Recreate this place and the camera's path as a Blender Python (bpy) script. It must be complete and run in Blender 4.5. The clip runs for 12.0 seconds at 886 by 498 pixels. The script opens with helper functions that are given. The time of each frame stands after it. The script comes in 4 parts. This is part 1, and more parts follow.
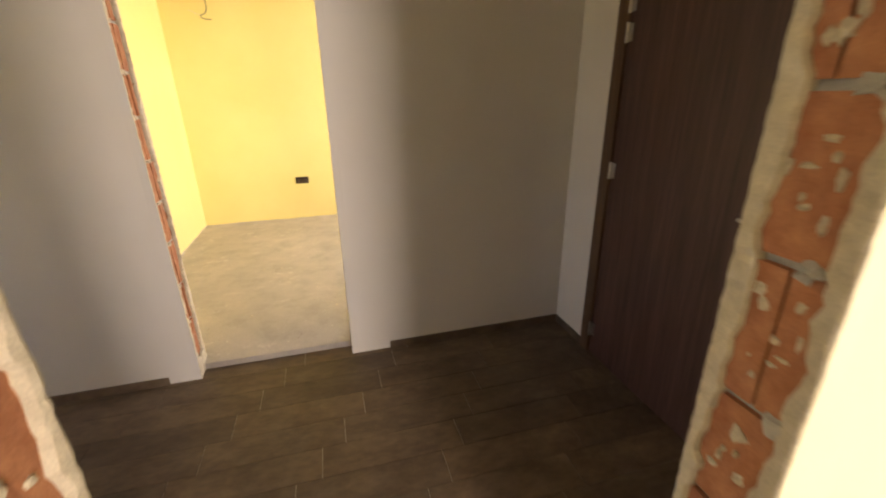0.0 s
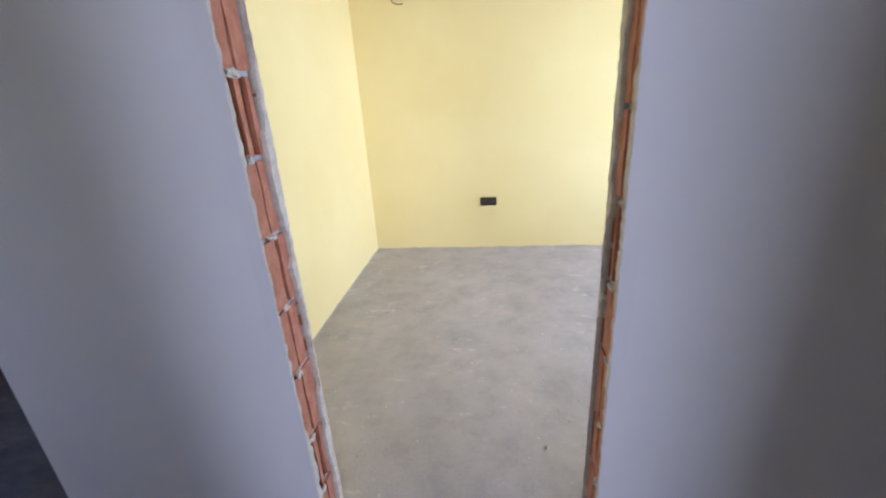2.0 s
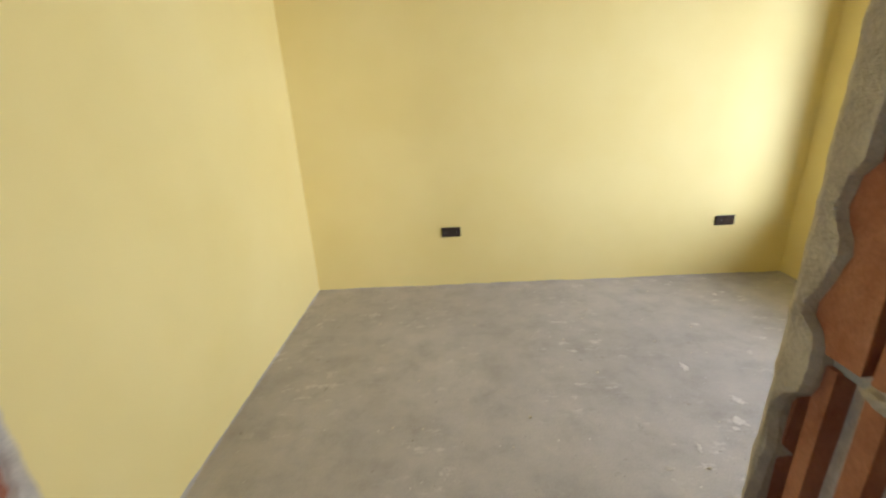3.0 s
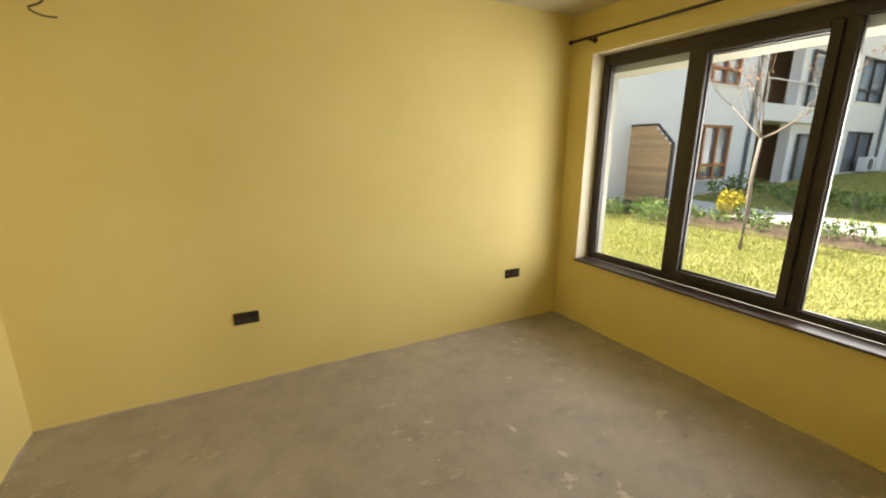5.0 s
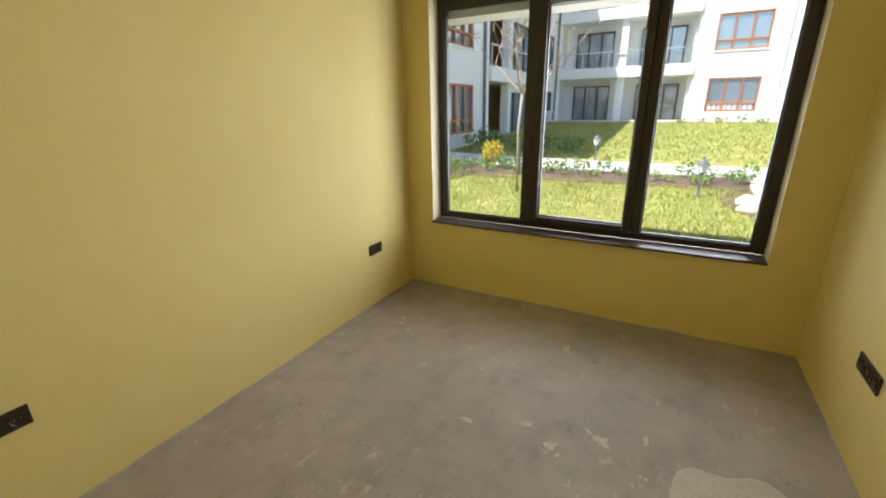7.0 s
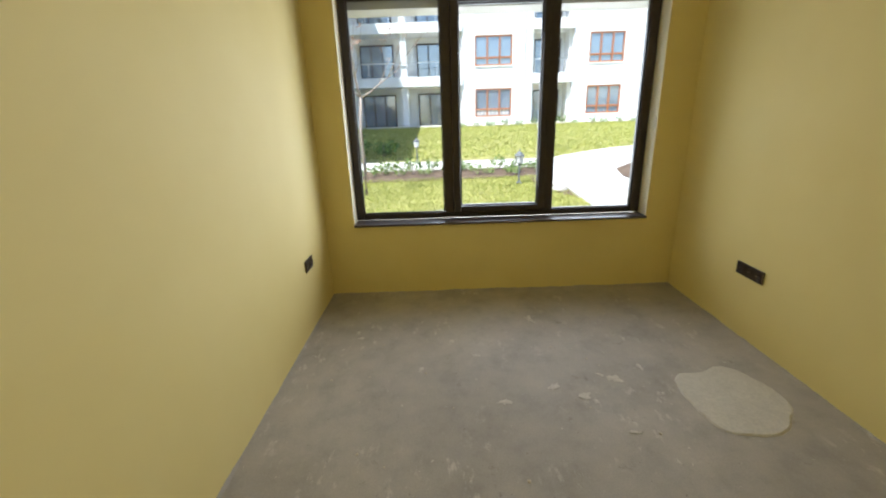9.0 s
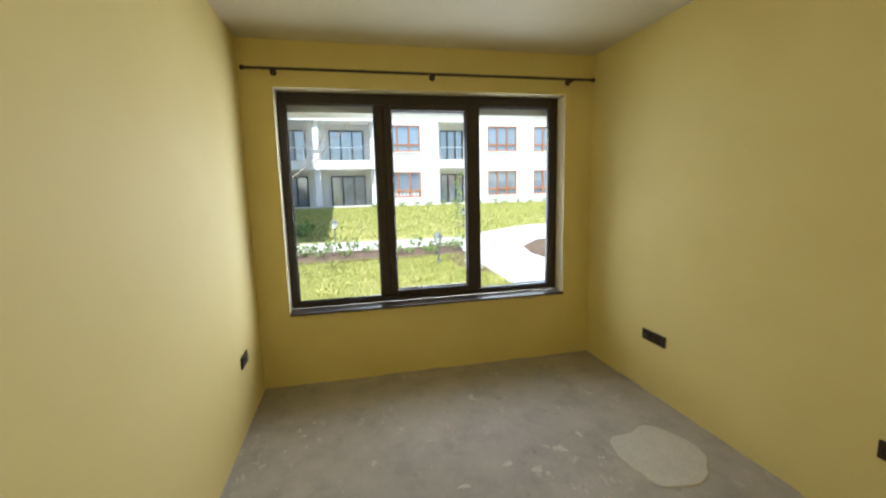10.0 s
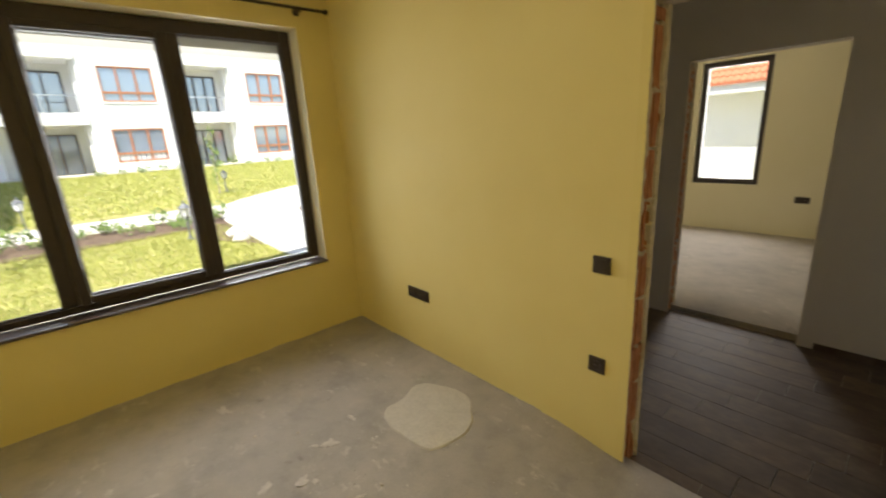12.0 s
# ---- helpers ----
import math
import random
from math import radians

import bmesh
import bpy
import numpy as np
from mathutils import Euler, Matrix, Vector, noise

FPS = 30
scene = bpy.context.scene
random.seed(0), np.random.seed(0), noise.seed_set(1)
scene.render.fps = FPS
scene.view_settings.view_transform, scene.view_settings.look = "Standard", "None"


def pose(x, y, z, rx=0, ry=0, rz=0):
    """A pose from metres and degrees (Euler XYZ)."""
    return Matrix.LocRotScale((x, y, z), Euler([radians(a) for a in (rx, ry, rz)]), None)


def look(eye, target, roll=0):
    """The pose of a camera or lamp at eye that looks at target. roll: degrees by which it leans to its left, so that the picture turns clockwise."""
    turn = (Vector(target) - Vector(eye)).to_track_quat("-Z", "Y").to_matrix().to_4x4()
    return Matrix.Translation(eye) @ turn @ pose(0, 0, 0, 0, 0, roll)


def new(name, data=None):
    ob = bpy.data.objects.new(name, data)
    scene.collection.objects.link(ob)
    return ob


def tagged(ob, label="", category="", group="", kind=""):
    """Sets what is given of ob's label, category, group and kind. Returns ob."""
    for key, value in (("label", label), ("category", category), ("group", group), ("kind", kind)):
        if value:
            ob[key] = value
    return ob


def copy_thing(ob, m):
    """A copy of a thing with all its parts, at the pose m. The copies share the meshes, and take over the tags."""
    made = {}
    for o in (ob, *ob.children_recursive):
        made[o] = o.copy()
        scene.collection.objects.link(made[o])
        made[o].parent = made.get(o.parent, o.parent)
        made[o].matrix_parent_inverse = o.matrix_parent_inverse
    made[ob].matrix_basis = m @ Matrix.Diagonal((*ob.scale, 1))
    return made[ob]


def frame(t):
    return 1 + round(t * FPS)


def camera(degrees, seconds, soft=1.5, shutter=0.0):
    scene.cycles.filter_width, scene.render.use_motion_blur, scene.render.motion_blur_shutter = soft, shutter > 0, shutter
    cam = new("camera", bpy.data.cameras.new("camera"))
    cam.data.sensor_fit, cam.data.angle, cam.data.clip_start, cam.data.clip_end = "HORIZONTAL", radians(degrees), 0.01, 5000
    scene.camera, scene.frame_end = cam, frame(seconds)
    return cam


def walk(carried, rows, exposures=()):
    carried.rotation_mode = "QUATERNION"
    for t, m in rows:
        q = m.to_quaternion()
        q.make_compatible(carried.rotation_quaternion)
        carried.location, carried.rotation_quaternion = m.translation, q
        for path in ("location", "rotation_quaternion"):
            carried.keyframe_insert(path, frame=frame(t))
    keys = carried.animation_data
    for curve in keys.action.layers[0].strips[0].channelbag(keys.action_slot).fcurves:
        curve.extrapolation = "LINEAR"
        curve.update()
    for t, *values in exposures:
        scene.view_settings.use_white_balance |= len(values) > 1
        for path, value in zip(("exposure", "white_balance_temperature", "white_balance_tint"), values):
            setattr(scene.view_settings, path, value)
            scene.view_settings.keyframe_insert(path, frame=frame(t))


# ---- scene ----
cam = camera(93.8, 12.0, soft=2.0, shutter=0.3)
PATH = [
    (0, (0.466, -2.51, 1.467), (0.961, -0.704, 0.763), -0.9),
    (0.5, (0.489, -2.168, 1.461), (0.706, -0.311, 0.749), -0.7),
    (1, (0.49, -1.779, 1.495), (0.287, 0.075, 0.772), -1.1),
    (1.5, (0.361, -1.416, 1.479), (0.012, 0.421, 0.77), -1.1),
    (2, (0.205, -1.09, 1.509), (-0.044, 0.764, 0.802), -3.6),
    (2.5, (0.158, -0.704, 1.504), (-0.111, 1.15, 0.804), -4.2),
    (3, (0.147, -0.387, 1.496), (0.105, 1.499, 0.83), -2.9),
    (3.5, (0.032, -0.207, 1.553), (0.508, 1.671, 1.055), -1.4),
    (5.5, (0.097, 0.103, 1.613), (1.164, 1.708, 1.079), -0.9),
    (6, (0.013, 0.342, 1.607), (1.347, 1.674, 0.938), -1.7),
    (6.5, (-0.067, 0.591, 1.584), (1.466, 1.691, 0.919), -1.0),
    (8.5, (-0.376, 1.752, 1.487), (1.487, 2.042, 0.82), -1.8),
    (9, (-0.384, 1.941, 1.471), (1.516, 1.942, 0.846), -1.9),
    (9.5, (-0.445, 2.102, 1.518), (1.47, 1.852, 0.995), -2.3),
    (10, (-0.496, 2.16, 1.575), (1.436, 1.727, 1.292), -1.4),
    (10.5, (-0.527, 2.184, 1.626), (1.382, 1.592, 1.56), -0.5),
    (11, (-0.506, 2.182, 1.626), (1.342, 1.421, 1.537), -0.9),
    (11.5, (-0.397, 2.034, 1.583), (1.321, 1.056, 1.282), -2.2),
    (12, (-0.232, 1.718, 1.553), (1.225, 0.453, 1.026), -3.3),
]
walk(cam, [(t, look(eye, target, roll)) for t, eye, target, roll in PATH],
     [(0, 2.6, 7200, 21), (0.5, 3.2, 5500, 28), (1.0, 2.95, 5250, 28), (1.5, 2.75, 5050, 27), (2.0, 2.25, 4650, 26), (2.5, 2.15, 5150, 21), (3.0, 1.75, 5400, 18), (3.5, 1.3, 6200, 12),
      (5.5, 1.1, 7100, 13), (6.5, 0.93, 6500, 12), (9.0, 0.93, 5800, 12), (10.5, 0.97, 5800, 10), (12, 1.08, 6600, 14)])

# ---- light ----
world = bpy.data.worlds.new("sky")
scene.world = world
world.use_nodes = True
SUN_EL, SUN_AZ = radians(58), radians(138)  # azimuth of the sun, from +x towards +y
_n = world.node_tree.nodes
_sky = _n.new("ShaderNodeTexSky")
_sky.sky_type, _sky.sun_disc = "NISHITA", False
_sky.sun_elevation, _sky.sun_rotation = SUN_EL, radians(90) - SUN_AZ
world.node_tree.links.new(_sky.outputs[0], _n["Background"].inputs[0])
_n["Background"].inputs[1].default_value = 0.15
sun_dir = Vector((math.cos(SUN_AZ) * math.cos(SUN_EL), math.sin(SUN_AZ) * math.cos(SUN_EL), math.sin(SUN_EL)))
sun = new("sun", bpy.data.lights.new("sun", "SUN"))
sun.data.energy, sun.data.angle, sun.data.color = 5.0, radians(0.6), (1, 0.95, 0.87)
sun.matrix_world = look(sun_dir * 40, (0, 0, 0))


def sky_window(name, m, w, h, watts, colour):
    """Skylight that enters by a window opening."""
    lamp = new(name, bpy.data.lights.new(name, "AREA"))
    lamp.data.shape, lamp.data.size, lamp.data.size_y = "RECTANGLE", w, h
    lamp.data.energy, lamp.data.color = watts, colour
    lamp.matrix_world = m
    return lamp


room_sky = sky_window("skylight_room", look((3.86, 0.95, 1.42), (0, 2.3, 0.85)), 2.3, 1.5, 30, (0.97, 0.98, 1))
room_sky.data.spread = radians(135)
sky_window("skylight_start", look((1.585, -5.56, 1.5), (1.585, 0, 0.6)), 0.8, 1.6, 26, (1, 0.97, 0.92))
sky_window("skylight_hall", look((-4.32, -1.3, 1.55), (0, -1.3, 0.9)), 0.7, 1.0, 0.8, (0.92, 0.93, 1))
sky_window("skylight_bathroom", look((-4.32, 0.65, 1.7), (-1, 0.65, 0.9)), 0.7, 0.9, 0.3, (0.72, 0.84, 1))

# ---- materials ----


class Mat:
    def __init__(self, name, rough=0.6, metal=0.0):
        self.m = bpy.data.materials.new(name)
        self.m.use_nodes = True
        self.t = self.m.node_tree
        self.b = self.t.nodes["Principled BSDF"]
        self.b.inputs["Roughness"].default_value = rough
        self.b.inputs["Metallic"].default_value = metal
        self.co = self.t.nodes.new("ShaderNodeTexCoord").outputs["Object"]

    def node(self, kind, **kw):
        n = self.t.nodes.new(kind)
        for k, v in kw.items():
            if k in n.inputs:
                n.inputs[k].default_value = v
        return n

    def link(self, a, b):
        self.t.links.new(a, b)

    def noise(self, scale, detail=4, rough=0.55, stretch=None, coords=None):
        n = self.node("ShaderNodeTexNoise", Scale=scale, Detail=detail, Roughness=rough)
        src = coords or self.co
        if stretch:
            mp = self.node("ShaderNodeMapping")
            mp.inputs["Scale"].default_value = stretch
            self.link(src, mp.inputs[0])
            src = mp.outputs[0]
        self.link(src, n.inputs["Vector"])
        return n.outputs["Fac"]

    def ramp(self, fac, stops):
        r = self.node("ShaderNodeValToRGB")
        els = r.color_ramp.elements
        while len(els) < len(stops):
            els.new(0.5)
        for e, (p, c) in zip(els, stops):
            e.position, e.color = p, (*c, 1) if len(c) == 3 else c
        self.link(fac, r.inputs[0])
        return r.outputs[0]

    def mix(self, a, b, fac, mode="MIX"):
        n = self.node("ShaderNodeMix")
        n.data_type, n.blend_type = "RGBA", mode
        for s, v in ((n.inputs[6], a), (n.inputs[7], b), (n.inputs[0], fac)):
            if isinstance(v, (int, float)):
                s.default_value = v
            elif isinstance(v, tuple):
                s.default_value = (*v, 1)
            else:
                self.link(v, s)
        return n.outputs[2]

    def random(self):
        return self.t.nodes.new("ShaderNodeObjectInfo").outputs["Random"]

    def island(self):
        return self.t.nodes.new("ShaderNodeNewGeometry").outputs["Random Per Island"]

    def colour(self, c):
        if isinstance(c, tuple):
            self.b.inputs["Base Color"].default_value = (*c, 1)
        else:
            self.link(c, self.b.inputs["Base Color"])
        return self

    def rough(self, fac, lo, hi):
        r = self.node("ShaderNodeMapRange")
        r.inputs[3].default_value, r.inputs[4].default_value = lo, hi
        self.link(fac, r.inputs[0])
        self.link(r.outputs[0], self.b.inputs["Roughness"])
        return self

    def bump(self, fac, strength=0.3, distance=0.002):
        n = self.node("ShaderNodeBump", Strength=strength, Distance=distance)
        self.link(fac, n.inputs["Height"])
        self.link(n.outputs[0], self.b.inputs["Normal"])
        return self


def painted(name, a, b, grain=260):
    k = Mat(name, 0.75)
    big = k.noise(1.3, 3)
    fine = k.noise(grain, 3)
    k.colour(k.mix(a, b, k.ramp(big, [(0.35, (0, 0, 0)), (0.7, (1, 1, 1))])))
    k.rough(fine, 0.6, 0.85).bump(fine, 0.25, 0.0012)
    return k.m


YELLOW = painted("yellow_wall_paint", (0.80, 0.66, 0.255), (0.83, 0.70, 0.295))
CREAM = painted("cream_wall_paint", (0.80, 0.74, 0.52), (0.83, 0.77, 0.57))
WHITE = painted("white_wall_paint", (0.72, 0.67, 0.61), (0.77, 0.72, 0.66))
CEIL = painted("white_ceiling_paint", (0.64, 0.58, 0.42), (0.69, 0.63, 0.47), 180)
RENDER = painted("white_facade_render", (0.78, 0.78, 0.77), (0.84, 0.84, 0.82), 90)
# beige darkened to carry the shade under the outer window head
SHADED_REVEAL = painted("beige_shaded_reveal_render", (0.46, 0.43, 0.36), (0.52, 0.49, 0.41), 90)
BATH = painted("grey_blue_bathroom_tile", (0.42, 0.47, 0.52), (0.50, 0.55, 0.60), 60)


def screed():
    k = Mat("concrete_screed", 0.9)
    big, mid, fine = k.noise(0.9, 4, 0.55), k.noise(4.5, 8, 0.68), k.noise(130, 5, 0.7)
    c = k.ramp(big, [(0.3, (0.40, 0.365, 0.318)), (0.52, (0.46, 0.42, 0.367)), (0.72, (0.53, 0.485, 0.425))])
    c = k.mix(c, k.ramp(mid, [(0.28, (0.72, 0.72, 0.72)), (0.5, (0.98, 0.98, 0.98)), (0.75, (1.16, 1.15, 1.13))]), 0.8, "MULTIPLY")
    c = k.mix(c, k.ramp(fine, [(0.2, (0.75, 0.75, 0.75)), (0.8, (1.15, 1.15, 1.15))]), 0.7, "MULTIPLY")
    # feathered pale skims of plaster trodden into the floor
    where = k.ramp(k.noise(1.6, 3, 0.5), [(0.46, (0, 0, 0)), (0.62, (1, 1, 1))])
    skim = k.ramp(k.noise(7.5, 10, 0.72, (1, 1.9, 1)), [(0.56, (0, 0, 0)), (0.63, (0.75, 0.75, 0.75)), (0.75, (0.9, 0.9, 0.9))])
    c = k.mix(c, (0.66, 0.62, 0.55), k.mix(skim, where, 1.0, "MULTIPLY"))
    # small hard splashes and darker footworn spots
    spots = k.ramp(k.noise(34, 2, 0.5), [(0.73, (0, 0, 0)), (0.76, (0.85, 0.85, 0.85))])
    c = k.mix(c, (0.72, 0.68, 0.60), spots)
    stain = k.ramp(k.noise(5.5, 9, 0.75, (1.3, 1, 1)), [(0.62, (1, 1, 1)), (0.70, (0.66, 0.64, 0.62))])
    c = k.mix(c, stain, 1.0, "MULTIPLY")
    pits = k.ramp(k.noise(48, 2, 0.5), [(0.22, (0.45, 0.42, 0.38)), (0.27, (1, 1, 1))])
    c = k.mix(c, pits, 1.0, "MULTIPLY")
    k.colour(c)
    k.rough(mid, 0.72, 0.95).bump(k.mix(mid, fine, 0.5), 0.45, 0.004)
    return k.m


SCREED = screed()


def speckle(name, a, b, scale, rough=0.85, bump=0.4, dist=0.004, metal=0.0):
    k = Mat(name, rough, metal)
    f, g = k.noise(scale, 6, 0.65), k.noise(scale * 9, 4, 0.6)
    k.colour(k.mix(k.ramp(f, [(0.3, a), (0.7, b)]), k.ramp(g, [(0.2, (0.75, 0.75, 0.75)), (0.8, (1.15, 1.15, 1.15))]), 0.7, "MULTIPLY"))
    k.bump(g, bump, dist)
    return k.m


PATCH = speckle("fresh_mortar_patch", (0.60, 0.56, 0.49), (0.67, 0.63, 0.55), 9)
MORTAR = speckle("grey_mortar", (0.42, 0.41, 0.37), (0.58, 0.55, 0.48), 30, 0.95, 0.8)
PLASTER = speckle("raw_plaster_edge", (0.55, 0.48, 0.35), (0.74, 0.66, 0.50), 28, 0.95, 0.8)
BRICK = speckle("hollow_clay_brick", (0.36, 0.13, 0.06), (0.56, 0.26, 0.13), 22, 0.92, 0.5, 0.003)
DARK = speckle("dark_brown_anodised_frame", (0.028, 0.020, 0.017), (0.045, 0.032, 0.027), 40, 0.42, 0.05)
SILL = speckle("dark_brown_sill_board", (0.06, 0.042, 0.036), (0.10, 0.075, 0.065), 25, 0.35, 0.05)
PLASTIC = speckle("dark_brown_plastic", (0.030, 0.020, 0.015), (0.045, 0.03, 0.022), 60, 0.38, 0.05)
STEEL = speckle("brushed_steel", (0.55, 0.54, 0.52), (0.68, 0.67, 0.65), 60, 0.3, 0.05, 0.002, 1.0)
CABLE = speckle("grey_cable", (0.09, 0.075, 0.05), (0.14, 0.12, 0.08), 60, 0.6, 0.1)
PALECABLE = speckle("pale_cable", (0.62, 0.58, 0.48), (0.72, 0.68, 0.58), 60, 0.5, 0.1)
PORCELAIN = speckle("white_lacquer", (0.70, 0.72, 0.75), (0.76, 0.78, 0.80), 20, 0.25, 0.02)
PAVING = speckle("pale_concrete_paving", (0.60, 0.57, 0.52), (0.72, 0.69, 0.63), 5, 0.9, 0.4)
SOIL = speckle("dark_garden_soil", (0.10, 0.065, 0.04), (0.22, 0.15, 0.10), 9, 0.98, 1.0, 0.02)
GRASS_G = speckle("lawn_soil_and_thatch", (0.22, 0.21, 0.06), (0.44, 0.40, 0.14), 2.2, 0.95, 1.0, 0.02)
LAMPGREY = speckle("grey_cast_metal", (0.10, 0.11, 0.12), (0.16, 0.17, 0.18), 40, 0.5, 0.1)
ORANGE = speckle("orange_brown_window_frame", (0.36, 0.13, 0.045), (0.46, 0.18, 0.07), 20, 0.5, 0.05)
CURTAIN = speckle("pale_curtain", (0.50, 0.50, 0.48), (0.66, 0.66, 0.63), 6, 0.9, 0.3)
BARK = speckle("pale_bark", (0.30, 0.24, 0.20), (0.45, 0.38, 0.33), 30, 0.9, 0.6)
TERRACOTTA = speckle("terracotta_roof_tile", (0.42, 0.13, 0.06), (0.55, 0.21, 0.10), 12, 0.85, 0.4)
DAB = speckle("dried_plaster_dab", (0.54, 0.50, 0.44), (0.68, 0.64, 0.56), 30)
GROUT = speckle("grey_grout", (0.34, 0.30, 0.25), (0.44, 0.39, 0.33), 60, 0.95, 0.3)


def wood(name, dark, light, scale, stretch, rough=0.45, per_piece=False):
    k = Mat(name, rough)
    src = k.co
    if per_piece:
        add = k.node("ShaderNodeVectorMath")
        sc = k.node("ShaderNodeMath")
        sc.operation = "MULTIPLY"
        sc.inputs[1].default_value = 37.0
        k.link(k.random(), sc.inputs[0])
        k.link(k.co, add.inputs[0])
        k.link(sc.outputs[0], add.inputs[1])
        src = add.outputs[0]
    g = k.noise(scale, 6, 0.62, stretch, src)
    f = k.noise(scale * 4, 4, 0.6, stretch, src)
    c = k.ramp(g, [(0.3, dark), (0.7, light)])
    c = k.mix(c, k.ramp(f, [(0.25, (0.6, 0.6, 0.6)), (0.75, (1.15, 1.15, 1.15))]), 0.6, "MULTIPLY")
    if per_piece:
        c = k.mix(c, k.ramp(k.random(), [(0, (0.78, 0.78, 0.80)), (1, (1.15, 1.12, 1.08))]), 1.0, "MULTIPLY")
    k.colour(c)
    k.rough(f, rough - 0.08, rough + 0.15).bump(f, 0.2, 0.001)
    return k.m


WENGE = wood("dark_wenge_veneer", (0.055, 0.026, 0.020), (0.120, 0.060, 0.046), 3, (9, 9, 0.5), 0.42)
WENGE_F = wood("brown_door_frame_veneer", (0.09, 0.045, 0.022), (0.15, 0.08, 0.042), 4, (9, 9, 0.5), 0.45)
TILE = wood("brown_wood_look_floor_tile", (0.090, 0.060, 0.036), (0.180, 0.126, 0.080), 3, (1.2, 2.2, 1), 0.58, True)
FENCE = wood("varnished_pine_board", (0.42, 0.27, 0.15), (0.55, 0.36, 0.21), 3, (8, 1, 8), 0.6, True)


def glass(name, tint):
    """Thin clear pane: lets light straight through and mirrors a little."""
    k = Mat(name)
    k.t.nodes.remove(k.b)
    clear, gloss, blend = k.node("ShaderNodeBsdfTransparent"), k.node("ShaderNodeBsdfGlossy", Roughness=0.0), k.node("ShaderNodeMixShader")
    clear.inputs[0].default_value = (*tint, 1)
    k.link(k.node("ShaderNodeFresnel", IOR=1.25).outputs[0], blend.inputs[0])
    k.link(clear.outputs[0], blend.inputs[1])
    k.link(gloss.outputs[0], blend.inputs[2])
    k.link(blend.outputs[0], k.t.nodes["Material Output"].inputs[0])
    return k.m


GLASS = glass("clear_window_glass", (0.96, 0.98, 0.97))
_k = Mat("painted_sky_far_window_glass", 0.08)
_k.b.inputs["Specular IOR Level"].default_value = 1.0
_k.b.inputs["IOR"].default_value = 2.1
# blue-grey base colour stands in for sky mirrored in the panes
_k.colour(_k.mix((0.10, 0.14, 0.19), (0.24, 0.30, 0.37), _k.noise(0.7, 3)))
FARGLASS = _k.m
_k = Mat("frosted_lamp_glass", 0.5)
FROST = _k.colour((0.75, 0.76, 0.74)).m


def leafy(name, a, b, trans=0.0):
    k = Mat(name, 0.6)
    k.colour(k.ramp(k.island(), [(0.0, a), (0.6, tuple((x + y) / 2 for x, y in zip(a, b))), (1.0, b)]))
    k.b.inputs["Subsurface Weight"].default_value = trans
    return k.m


BLADE = leafy("grass_blade", (0.21, 0.25, 0.04), (0.54, 0.53, 0.15))
LEAF = leafy("green_leaf", (0.08, 0.15, 0.03), (0.26, 0.36, 0.09))
YLEAF = leafy("golden_leaf", (0.42, 0.33, 0.02), (0.70, 0.56, 0.05))
DLEAF = leafy("dry_blossom", (0.35, 0.17, 0.10), (0.50, 0.32, 0.22))

# ---- building blocks ----


def empty(name, at=(0, 0, 0)):
    ob = new(name)
    ob.location = at
    ob.empty_display_size = 0.1
    return ob


def mesh_of(name, bm, *mats):
    bmesh.ops.recalc_face_normals(bm, faces=bm.faces)
    me = bpy.data.meshes.new(name)
    bm.to_mesh(me)
    bm.free()
    for m in mats:
        me.materials.append(m)
    return me


def part(name, bm, material, parent=None, label="", smooth=False):
    me = mesh_of(name, bm, *(material if isinstance(material, (list, tuple)) else (material,)))
    if smooth:
        me.polygons.foreach_set("use_smooth", [True] * len(me.polygons))
    ob = new(name, me)
    if parent:
        ob.parent = parent
    return tagged(ob, label)


def add_box(bm, lo, hi, bevel=0.0, m=None, seg=2):
    c = [(a + b) / 2 for a, b in zip(lo, hi)]
    s = [abs(b - a) for a, b in zip(lo, hi)]
    mat = Matrix.Translation(c) @ Matrix.Diagonal((*s, 1))
    vs = bmesh.ops.create_cube(bm, size=1, matrix=(m or Matrix()) @ mat)["verts"]
    if bevel:
        es = list({e for v in vs for e in v.link_edges})
        bmesh.ops.bevel(bm, geom=es, offset=min(bevel, min(s) * 0.45), segments=seg, affect="EDGES", profile=0.6)
    return bm


def box(lo, hi, bevel=0.0, m=None, seg=2):
    return add_box(bmesh.new(), lo, hi, bevel, m, seg)


def tube(bm, pts, r, n=8, taper=None):
    """A round rod along points; taper: the radius at the end."""
    pts = [Vector(p) for p in pts]
    rings = []
    for i, p in enumerate(pts):
        d = (pts[min(i + 1, len(pts) - 1)] - pts[max(i - 1, 0)]).normalized()
        q = d.to_track_quat("Z", "Y").to_matrix()
        rr = r if taper is None else r + (taper - r) * i / (len(pts) - 1)
        rings.append([bm.verts.new(p + q @ Vector((rr * math.cos(a), rr * math.sin(a), 0))) for a in (2 * math.pi * k / n for k in range(n))])
    for a, b in zip(rings, rings[1:]):
        for k in range(n):
            bm.faces.new((a[k], a[(k + 1) % n], b[(k + 1) % n], b[k]))
    bm.faces.new(rings[0][::-1])
    bm.faces.new(rings[-1])
    return bm


